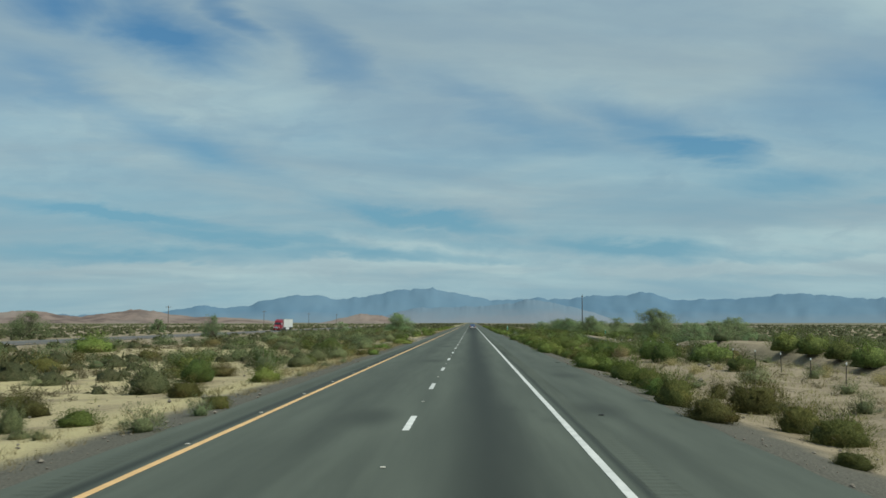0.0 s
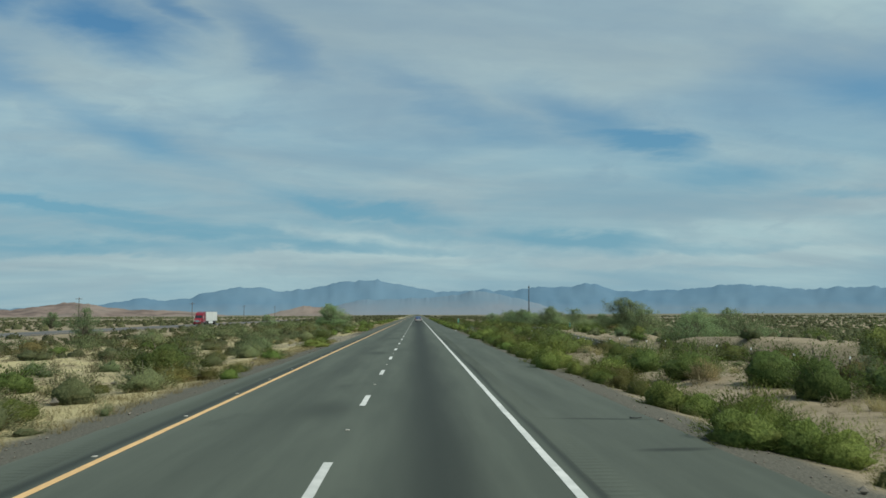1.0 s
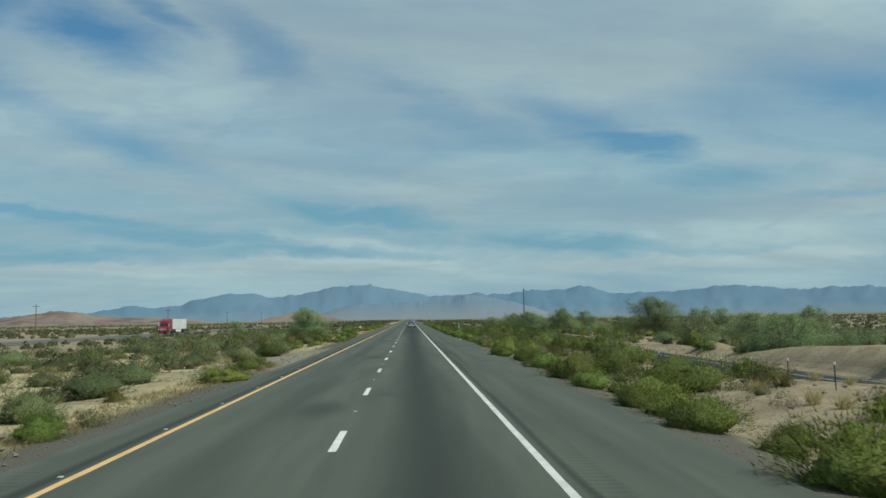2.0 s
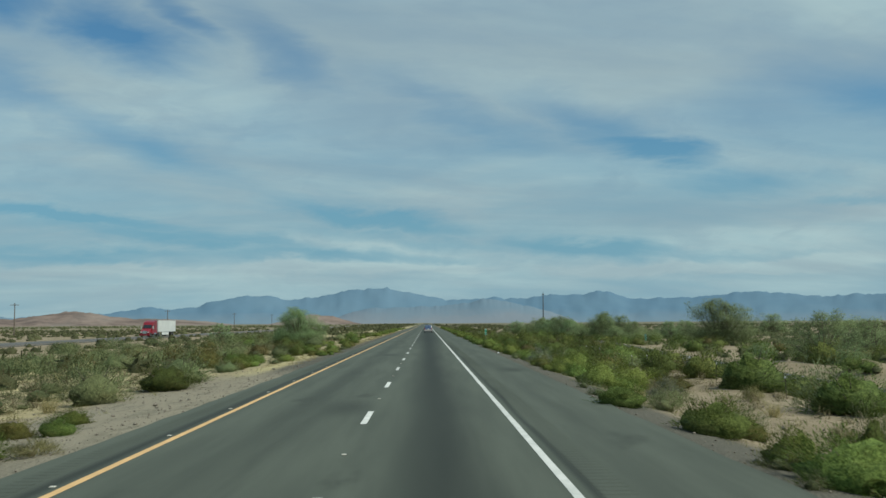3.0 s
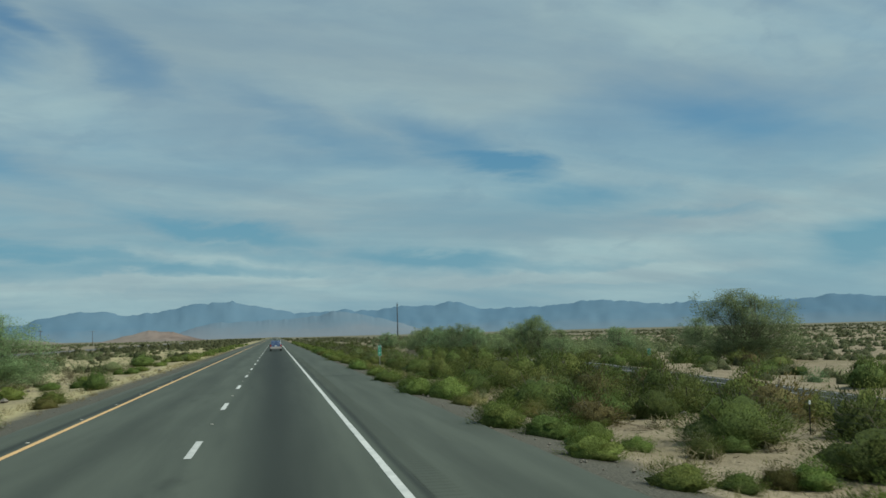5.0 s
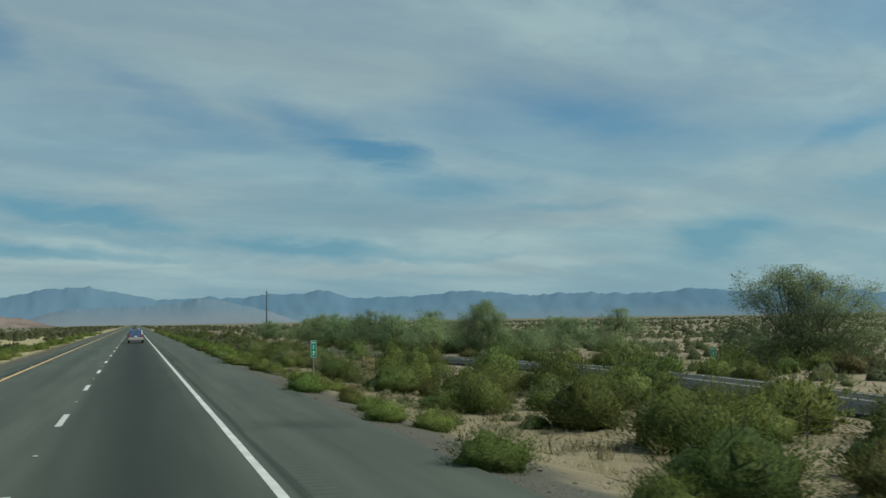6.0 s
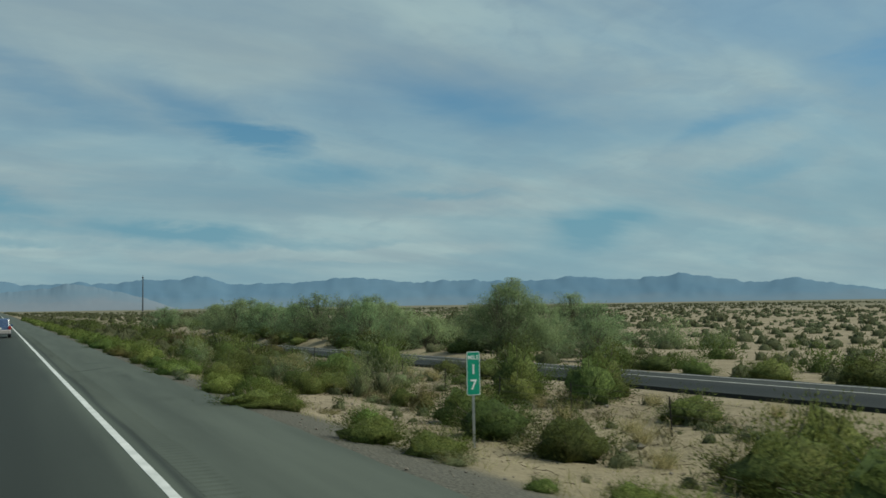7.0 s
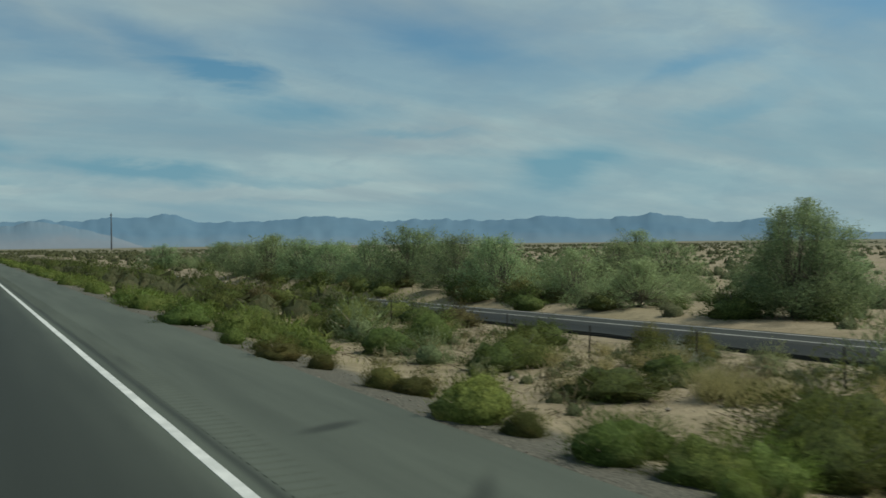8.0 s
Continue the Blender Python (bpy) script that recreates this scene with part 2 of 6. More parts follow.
def make_ground():
    m, n, p = shader("desert_soil")
    co = n.add("ShaderNodeTexCoord").outputs["Object"]
    sp = n.add("ShaderNodeSeparateXYZ")
    n.put(co, sp.inputs[0])
    x, y = sp.outputs[0], sp.outputs[1]
    big = n.noise(co, 0.035, 6, 0.6, 0.4).outputs[0]
    mid = n.noise(co, 0.45, 6, 0.6, 0.3).outputs[0]
    fine = n.noise(co, 9.0, 4, 0.65).outputs[0]
    pebble = n.add("ShaderNodeTexVoronoi")
    n.put(co, pebble.inputs["Vector"])
    pebble.inputs["Scale"].default_value = 14
    sand = n.mix(n.smooth(mid, 0.3, 0.7), (0.206, 0.167, 0.113), (0.326, 0.270, 0.190))
    sand = n.mix(n.smooth(big, 0.46, 0.62, 0, 0.6), sand, (0.225, 0.194, 0.115))
    sand = n.mix(n.smooth(fine, 0.35, 0.7, 0, 0.5), sand, (0.17, 0.135, 0.090))
    litter = n.math("MULTIPLY", n.smooth(n.noise(co, 1.7, 5, 0.7, 0.6).outputs[0], 0.50, 0.62), n.smooth(n.noise(co, 16, 4, 0.7).outputs[0], 0.42, 0.58))
    sand = n.mix(n.math("MULTIPLY", litter, 0.75), sand, (0.105, 0.088, 0.058))
    grit = n.mix(n.smooth(n.noise(co, 22, 3, 0.7).outputs[0], 0.3, 0.7), (0.062, 0.060, 0.050), (0.132, 0.124, 0.102))
    edge = n.math("ADD", x, n.math("MULTIPLY", n.math("SUBTRACT", mid, 0.5), 1.6))
    # straw strip along the median side, grit next to the pavement, a gritty turnout
    straw = n.math("MAXIMUM", band(n, edge, -9.3, 2.6), n.math("MULTIPLY", band(n, edge, -22.0, 26.0), n.smooth(mid, 0.32, 0.56, 0.1, 1.0)))
    straw = n.math("MULTIPLY", straw, n.smooth(fine, 0.25, 0.6, 0.3, 0.95))
    col = n.mix(straw, sand, (0.41, 0.36, 0.195))
    col = n.mix(n.smooth(n.math("ABSOLUTE", n.math("ADD", edge, 0.65)), 7.0, 8.2, 1.0, 0.0), col, grit)
    turn = n.math("MULTIPLY", n.smooth(n.math("ABSOLUTE", n.math("SUBTRACT", y, 126.0)), 10.0, 22.0, 1.0, 0.0),
                  n.smooth(edge, -12.5, -10.5, 0.0, 1.0))
    turn = n.math("MULTIPLY", turn, n.smooth(x, -6.0, -5.0, 1.0, 0.0))
    lumps = n.smooth(n.noise(n.mapping(co, (0, 0, 0), (0, 0, radians(20)), (1, 0.35, 1)), 1.1, 6, 0.7, 0.8).outputs[0], 0.48, 0.66)
    col = n.mix(turn, col, n.mix(n.math("MULTIPLY", lumps, 0.7), n.mix(0.45, grit, (0.40, 0.35, 0.26)), (0.13, 0.122, 0.092)))
    # low growth too small to tell apart covers the far plain
    away = n.vec("LENGTH", n.mapping(co, (0, -130, 0)))
    patch = n.noise(n.mapping(co, (0, 0, 0), (0, 0, 0), (1, 0.6, 1)), 0.05, 6, 0.7).outputs[0]
    col = n.mix(n.math("MULTIPLY", n.smooth(away, 260.0, 1000.0), n.smooth(patch, 0.34, 0.60, 0.35, 0.95)), col, (0.120, 0.118, 0.078))
    n.put(col, p.inputs["Base Color"])
    p.inputs["Roughness"].default_value = 0.95
    p.inputs["Specular IOR Level"].default_value = 0.15
    h = n.math("ADD", n.math("MULTIPLY", fine, 0.6), n.math("MULTIPLY", pebble.outputs["Distance"], 0.5))
    bump(n, p, n.math("ADD", h, n.math("MULTIPLY", mid, 1.2)), 0.7, 0.06)
    return m


def make_rock(name, dark, light, pale, scale, foot_haze=None):
    """Far rock slopes: gullies down the slope and pale patches. The last argument is haze painted in at the foot:
    (height where it ends, colour).
    """
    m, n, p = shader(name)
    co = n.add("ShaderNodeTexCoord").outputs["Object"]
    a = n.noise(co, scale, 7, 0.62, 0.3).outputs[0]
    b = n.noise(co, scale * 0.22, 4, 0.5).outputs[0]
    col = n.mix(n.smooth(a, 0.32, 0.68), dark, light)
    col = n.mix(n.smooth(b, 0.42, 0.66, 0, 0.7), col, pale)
    # pale haze painted over the lower slopes, with a broken upper edge
    if foot_haze:
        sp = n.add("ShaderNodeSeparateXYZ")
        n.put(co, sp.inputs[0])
        ragged = n.math("MULTIPLY_ADD", n.math("SUBTRACT", a, 0.5), foot_haze[0] * 1.6, sp.outputs[2])
        col = n.mix(n.smooth(ragged, 0.0, foot_haze[0], 0.7, 0.0), col, foot_haze[1])
    n.put(col, p.inputs["Base Color"])
    p.inputs["Roughness"].default_value = 1.0
    p.inputs["Specular IOR Level"].default_value = 0.0
    return m


def make_glass(name, tint):
    m, n, p = shader(name)
    p.inputs["Base Color"].default_value = (*tint, 1)
    p.inputs["Roughness"].default_value = 0.08
    p.inputs["Coat Weight"].default_value = 0.6
    return m


ASPHALT = make_asphalt("asphalt", (0.048, 0.056, 0.045), (0.095, 0.108, 0.086),
                       [(0.30, 1.32, 0.80), (-3.35, 0.9, 0.3), (2.36, 0.13, 0.7), (-5.52, 0.28, 0.8), (3.6, 0.5, 0.15)])
ASPHALT_FAR = make_asphalt("asphalt_faded", (0.063, 0.062, 0.060), (0.125, 0.123, 0.116), LANES_NONE)
# one darker strip along the near half of the frontage road
ASPHALT_DARK = make_asphalt("asphalt_dark", (0.016, 0.018, 0.016), (0.036, 0.038, 0.033), [(23.0, 2.6, 0.9)])
SOIL = make_ground()
WHITE_PAINT = plain("white_road_paint", (0.42, 0.43, 0.41), (0.62, 0.62, 0.60), 2.2, 0.7, fine=30)
YELLOW_PAINT = plain("yellow_road_paint", (0.48, 0.295, 0.125), (0.60, 0.38, 0.175), 2.2, 0.7, fine=30)
OLD_PAINT = plain("worn_road_paint", (0.19, 0.185, 0.165), (0.34, 0.33, 0.30), 1.2, 0.8, fine=20)
REFLECTOR = plain("reflector_white", (0.40, 0.38, 0.32), (0.54, 0.51, 0.45), 20, 0.35)
STONE = plain("stone", (0.14, 0.125, 0.10), (0.33, 0.29, 0.24), 6, 0.9, spread=0.3)
RUBBER = plain("rubber", (0.012, 0.012, 0.012), (0.03, 0.03, 0.03), 6, 0.8)
BARK = plain("bark", (0.075, 0.062, 0.045), (0.17, 0.145, 0.105), 9, 0.9, relief=0.5)
TWIG = plain("dry_twig", (0.16, 0.13, 0.09), (0.34, 0.28, 0.19), 9, 0.9)
LITTER = plain("twig_litter", (0.075, 0.058, 0.038), (0.19, 0.15, 0.10), 4, 0.9)
WEATHERED = plain("weathered_wood", (0.075, 0.06, 0.047), (0.15, 0.12, 0.095), 2, 0.9)
STEEL = plain("galvanised_steel", (0.30, 0.31, 0.31), (0.46, 0.47, 0.47), 8, 0.45, 0.8)
RUSTY = plain("dark_steel", (0.035, 0.032, 0.028), (0.075, 0.062, 0.05), 8, 0.7, 0.3)
DARK_STEEL = plain("mast_steel", (0.05, 0.055, 0.065), (0.09, 0.095, 0.105), 0.2, 0.7)
SIGN_GREEN = plain("sign_green", (0.004, 0.235, 0.145), (0.008, 0.32, 0.195), 7, 0.45)
SIGN_WHITE = plain("sign_white", (0.70, 0.72, 0.70), (0.82, 0.84, 0.82), 9, 0.45)
RED = plain("red_truck_paint", (0.165, 0.008, 0.018), (0.245, 0.013, 0.028), 0.7, 0.35)
TRAILER_WHITE = plain("white_trailer_panel", (0.47, 0.49, 0.485), (0.58, 0.60, 0.59), 0.5, 0.5)
CHROME = plain("chrome", (0.50, 0.51, 0.52), (0.66, 0.67, 0.68), 5, 0.2, 1.0)
LAMP = plain("lamp_lens", (0.60, 0.62, 0.62), (0.8, 0.82, 0.82), 10, 0.2)
RED_LENS = plain("red_lens", (0.33, 0.012, 0.01), (0.45, 0.02, 0.015), 10, 0.25)
CAR_BLUE = plain("blue_car_paint", (0.048, 0.080, 0.160), (0.072, 0.110, 0.200), 1.5, 0.3)
CAR_TRIM = plain("grey_bumper", (0.42, 0.37, 0.35), (0.54, 0.48, 0.45), 3, 0.55)
BLACK = plain("black_trim", (0.008, 0.008, 0.009), (0.02, 0.02, 0.021), 5, 0.5)
GLASS = make_glass("dark_glass", (0.012, 0.015, 0.018))
# distance haze is mixed into the next two bluish base colours
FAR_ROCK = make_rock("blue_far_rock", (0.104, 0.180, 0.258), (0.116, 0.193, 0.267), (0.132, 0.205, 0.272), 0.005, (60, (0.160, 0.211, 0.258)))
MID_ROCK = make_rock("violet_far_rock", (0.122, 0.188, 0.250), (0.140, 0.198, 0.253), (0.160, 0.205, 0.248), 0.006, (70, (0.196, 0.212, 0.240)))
HILL_ROCK = make_rock("brown_hill_rock", (0.115, 0.092, 0.086), (0.220, 0.172, 0.152), (0.235, 0.205, 0.185), 0.02)
LEAF_VERGE = leafy("verge_leaf", (0.136, 0.194, 0.042), (0.230, 0.296, 0.075), (0.258, 0.264, 0.083))
LEAF_OLIVE = leafy("olive_verge_leaf", (0.145, 0.150, 0.043), (0.246, 0.240, 0.075), (0.286, 0.230, 0.081))
LEAF_CREOSOTE = leafy("creosote_leaf", (0.098, 0.132, 0.033), (0.190, 0.232, 0.063), (0.222, 0.222, 0.072))
LEAF_PALE = leafy("pale_leaf", (0.205, 0.245, 0.118), (0.315, 0.358, 0.178), (0.325, 0.316, 0.156))
LEAF_TREE = leafy("tree_leaf", (0.228, 0.308, 0.148), (0.362, 0.460, 0.228), (0.402, 0.456, 0.228), 0.2, 0.5)
LEAF_SILVER = leafy("silver_leaf", (0.255, 0.285, 0.225), (0.370, 0.405, 0.330), (0.390, 0.405, 0.330))
LEAF_DRY = leafy("dry_grass", (0.31, 0.27, 0.125), (0.50, 0.44, 0.235), (0.42, 0.36, 0.17))
LEAF_BRONZE = leafy("bronze_creosote_leaf", (0.120, 0.108, 0.040), (0.224, 0.200, 0.074), (0.168, 0.184, 0.062))
LEAF_MEDIAN = leafy("median_leaf", (0.188, 0.225, 0.104), (0.325, 0.368, 0.178), (0.368, 0.356, 0.180))
LEAF_STRAW = leafy("shrublet_leaf", (0.215, 0.190, 0.105), (0.350, 0.310, 0.185), (0.250, 0.255, 0.140))
LEAF_FAR = leafy("far_scrub", (0.112, 0.134, 0.062), (0.200, 0.215, 0.106), (0.222, 0.198, 0.100))

# ---------- mesh helpers ----------


def mesh_object(name, verts, faces, material, parent=None, label="", smooth=False, normals=None):
    me = bpy.data.meshes.new(name)
    me.from_pydata([tuple(map(float, v)) for v in verts], [], [tuple(map(int, f)) for f in faces])
    me.materials.append(material)
    if smooth or normals is not None:
        me.polygons.foreach_set("use_smooth", [True] * len(me.polygons))
    me.update()
    if normals is not None:
        me.normals_split_custom_set_from_vertices([tuple(map(float, q)) for q in normals])
    ob = new(name, me)
    ob.parent = parent
    if label:
        tagged(ob, label)
    return ob


def part(name, bm, material, parent=None, label="", smooth=False):
    me = bpy.data.meshes.new(name)
    bm.normal_update()
    bm.to_mesh(me)
    bm.free()
    me.materials.append(material)
    if smooth:
        me.polygons.foreach_set("use_smooth", [True] * len(me.polygons))
    ob = new(name, me)
    ob.parent = parent
    if label:
        tagged(ob, label)
    return ob


def share(name, source, parent, m):
    """A further piece on the same mesh."""
    ob = new(name, source.data)
    ob.parent = parent
    ob.matrix_basis = m
    return ob


def box(bm, x0, x1, y0, y1, z0, z1, bevel=0.0, seg=2):
    made = bmesh.ops.create_cube(bm, size=1.0)["verts"]
    for v in made:
        v.co = ((x0 + x1) / 2 + v.co.x * (x1 - x0), (y0 + y1) / 2 + v.co.y * (y1 - y0), (z0 + z1) / 2 + v.co.z * (z1 - z0))
    if bevel:
        edges = {e for v in made for e in v.link_edges}
        bmesh.ops.bevel(bm, geom=list(edges), offset=bevel, segments=seg, affect="EDGES", profile=0.6)
    return bm


def boxed(x0, x1, y0, y1, z0, z1, bevel=0.0, seg=2):
    return box(bmesh.new(), x0, x1, y0, y1, z0, z1, bevel, seg)


def rod(bm, a, b, r0, r1=None, seg=8):
    a, b = Vector(a), Vector(b)
    r1 = r0 if r1 is None else r1
    q = (b - a).to_track_quat("Z", "Y").to_matrix().to_4x4()
    bmesh.ops.create_cone(bm, cap_ends=True, segments=seg, radius1=r0, radius2=r1, depth=(b - a).length,
                          matrix=Matrix.Translation((a + b) / 2) @ q)
    return bm


def extruded(profile, x0, x1, bevel=0.0):
    """A profile in (y, z) drawn out from x0 to x1."""
    bm = bmesh.new()
    low = [bm.verts.new((x0, y, z)) for y, z in profile]
    top = [bm.verts.new((x1, y, z)) for y, z in profile]
    bm.faces.new(low)
    bm.faces.new(list(reversed(top)))
    for i in range(len(profile)):
        j = (i + 1) % len(profile)
        bm.faces.new((low[j], low[i], top[i], top[j]))
    bmesh.ops.recalc_face_normals(bm, faces=bm.faces)
    if bevel:
        bmesh.ops.bevel(bm, geom=list(bm.edges), offset=bevel, segments=2, affect="EDGES", profile=0.6)
    return bm


# ---------- the lie of the land ----------
LAND_X = [-4600, -2000, -300, -76, -60, -30, -12, -8, -6.8, -6.4, 5.1, 5.5, 6.2, 9.3, 12, 20, 30, 36, 60, 300, 2000, 4600]
LAND_Z = [-0.4, -0.6, -1.0, -0.85, -0.85, -0.6, -0.4, -0.15, -0.07, -0.1, -0.1, -0.07, -0.15, -0.78, -0.95, -1.03, -1.28, -1.6, -1.8,
          -2.0, -0.8, -0.4]
MOUNDS = [(32.5, 163, 2.5, 3, 0.9), (35.7, 335, 2.2, 2.5, 0.9), (12.5, 268, 4, 6, 0.3), (17, 147, 4, 5, 0.35), (-30, 90, 9, 12, 0.35), (-22, 40, 6, 9, 0.3)]


def step(v, lo, hi):
    t = min(1.0, max(0.0, (v - lo) / (hi - lo)))
    return t * t * (3 - 2 * t)


def dip(y):
    """How far the frontage road sinks below its usual level."""
    return 0.75 * (1 - step(y, 148, 222)) + 0.014 * min(70.0, max(0.0, y - 262)) - 0.3 * math.exp(-((y - 236) / 18) ** 2)


def land(x, y):
    """Height of the ground."""
    z = float(np.interp(x, LAND_X, LAND_Z))
    away = min(1.0, max(0.0, (x - 6.5) / 4)) if x > 0 else min(1.0, max(0.0, (-7.5 - x) / 4))
    road = min(1.0, max(0.0, (abs(x - 25) - 5) / 2)) * min(1.0, max(0.0, (abs(x + 67) - 7.5) / 4))
    rough = noise.noise((x * 0.11, y * 0.11, 0)) * 0.22 + noise.noise((x * 0.5, y * 0.5, 3)) * 0.07
    far = min(1.0, max(0.0, (math.hypot(x, y - 130) - 250) / 600))
    rough += far * noise.noise((x * 0.006, y * 0.006, 8)) * 1.4
    for mx, my, rx, ry, h in MOUNDS:
        rough += h * math.exp(-((x - mx) / rx) ** 2 - ((y - my) / ry) ** 2)
    near = 1 - step(y, 85, 125)
    sunk = dip(y) * step(x, 14.5 + 4.6 * near, 20.5 + 0.6 * near) * (1 - step(x, 29.5, 32.5))
    z += 0.72 * near * step(x, 7.5, 12) * (1 - step(x, 19.2, 21.1))
    bank = 1.2 * step(x, 29.8, 33.0) * (1 - step(x, 38, 60)) * step(y, 40, 95) * (1 - step(y, 138, 152))
    return z + away * road * rough - sunk + bank * (1 + 0.08 * noise.noise((x * 0.3, y * 0.13, 4)))


def build_ground():
    xs = sorted(set([-4600, -3500, -2600, -1900, -1300, -900, -650, -480, -360, -280, -220, -180]
                    + list(range(-150, -80, 8)) + list(range(-80, -30, 3)) + [x * 0.5 for x in range(-60, -12)] + [-6.4, -2, 2, 5.1]
                    + [5.5 + 0.45 * i for i in range(56)] + [31 + 1.5 * i for i in range(30)] + list(range(78, 150, 8))
                    + [160, 185, 220, 270, 340, 430, 560, 750, 1000, 1400, 1900, 2600, 3500, 4600]))
    ys = ([-900, -400, -200, -100, -60, -40, -25] + [-15 + 1.8 * i for i in range(194)] + [335 + 4 * i for i in range(30)]
          + [460 + 12 * i for i in range(22)] + [740, 800, 880, 980, 1100, 1250, 1450, 1700, 2000, 2400, 2900, 3500, 4100, 4700])
    verts = [(x, y, land(x, y)) for y in ys for x in xs]
    k = len(xs)
    faces = [(j * k + i, j * k + i + 1, (j + 1) * k + i + 1, (j + 1) * k + i) for j in range(len(ys) - 1) for i in range(k - 1)]
    ob = mesh_object("ground", verts, faces, SOIL, smooth=True)
    return tagged(ob, "pale sandy desert soil with a gravel verge", "ground", kind="structure")


build_ground()

# ---------- roads ----------
ROAD_END = 1500.0
DASH_Y = 20.81


def sheet(name, x0, x1, y0, y1, top, thick, material, parent=None, ragged=0.0, step=1.5, skirt=0.05, sink=None):
    """A pavement slab with slightly uneven edges."""
    verts, faces = [], []
    y, ys = y0, []
    while y < y1:
        ys.append(y)
        y += step if y < 360 else step * 8
    ys.append(y1)
    level = top
    for y in ys:
        top = level - (sink(y) if sink else 0.0)
        r0, r1 = (ragged * noise.noise((y * 0.7, s, 0)) for s in (1.5, 9.5))
        verts += [(x0 + r0 - skirt, y, top - thick), (x0 + r0, y, top), ((x0 + x1) / 2, y, top), (x1 + r1, y, top), (x1 + r1 + skirt, y, top - thick)]
    for j in range(len(ys) - 1):
        for i in range(4):
            a = j * 5 + i
            faces.append((a, a + 1, a + 6, a + 5))
    return mesh_object(name, verts, faces, material, parent)


road = sheet("road", -6.55, 5.25, -60, ROAD_END, 0.0, 0.16, ASPHALT, ragged=0.10)
tagged(road, "worn grey asphalt highway with dark oil strip", "road", kind="structure")
LINE_Z = 0.004
right_line = sheet("edge_line_white", 2.02, 2.16, -60, ROAD_END, LINE_Z, 0.003, WHITE_PAINT, road, 0.008, 0.9, 0.001)
left_line = sheet("edge_line_yellow", -5.29, -5.15, -60, ROAD_END, LINE_Z, 0.003, YELLOW_PAINT, road, 0.010, 0.9, 0.001)
tagged(right_line, "solid white painted edge line")
tagged(left_line, "solid yellow painted edge line")


def dash_mesh():
    ys = [-1.52 + 3.04 * i / 8 for i in range(9)]
    verts = []
    for y in ys:
        a, b = noise.noise((y * 3, 1, 0)) * 0.008, noise.noise((y * 3, 7, 0)) * 0.008
        verts += [(-0.075 + a, y, 0), (0.075 + b, y, 0)]
    return verts, [(2 * i, 2 * i + 1, 2 * i + 3, 2 * i + 2) for i in range(8)]


first = mesh_object("lane_dash", *dash_mesh(), WHITE_PAINT, road)
first.location = (-1.45, DASH_Y, LINE_Z)
for i in range(-5, 100):
    if i:
        share("lane_dash", first, road, pose(-1.45, DASH_Y + i * 12.192, LINE_Z))


def stud_mesh():
    bm = bmesh.new()
    box(bm, -0.045, 0.045, -0.045, 0.045, 0, 0.018, 0.012, 1)
    return bm


stud = part("road_stud", stud_mesh(), REFLECTOR, road)
stud.location = (-1.45, DASH_Y - 6.6, 0.002)
for i in range(-2, 34):
    if i:
        share("road_stud", stud, road, pose(-1.45, DASH_Y - 6.6 + i * 12.192, 0.002))
for i in range(-4, 60):
    share("road_stud", stud, road, pose(-5.42, 16.9 + i * 6.12, 0.002))


def rumble(name, x0, x1, y0, y1):
    """Milled grooves along a shoulder."""
    verts, faces = [], []
    n = int((y1 - y0) / 0.3)
    for i in range(n):
        y = y0 + i * 0.3
        b = len(verts)
        for yy, z in ((0, 0.002), (0.035, 0.0055), (0.13, 0.0055), (0.165, 0.002)):
            verts += [(x0, y + yy, z), (x1, y + yy, z)]
        for j in range(3):
            faces.append((b + 2 * j, b + 2 * j + 1, b + 2 * j + 3, b + 2 * j + 2))
    ob = mesh_object(name, verts, faces, ASPHALT, road)
    return tagged(ob, "rows of milled rumble grooves", kind="stuff")


rumble("rumble_strip", 2.43, 2.93, -12, 340)
rumble("rumble_strip", -6.2, -5.8, -12, 340)

frontage = sheet("road_frontage", 21.7, 27.0, -200, 900, -0.93, 0.3, ASPHALT_DARK, ragged=0.25, sink=dip)
tagged(frontage, "narrow dark asphalt frontage road", "road", kind="structure")
for x in (24.85, 26.55):
    tagged(sheet("edge_line", x, x + 0.16, -200, 700, -0.925, 0.003, OLD_PAINT, frontage, 0.03, sink=dip, skirt=0.001), "worn pale road line")
opposite = sheet("road_opposite", -73.2, -60.6, -300, ROAD_END, -0.72, 0.3, ASPHALT_FAR, ragged=0.3)
tagged(opposite, "faded grey asphalt carriageway beyond the median", "road", kind="structure")
tagged(sheet("edge_line_white", -69.7, -69.55, -300, 900, -0.715, 0.003, OLD_PAINT, opposite, 0.02), "white edge line")
tagged(sheet("edge_line_yellow", -62.2, -62.05, -300, 900, -0.715, 0.003, YELLOW_PAINT, opposite, 0.02), "yellow edge line")

# ---------- far mountains ----------


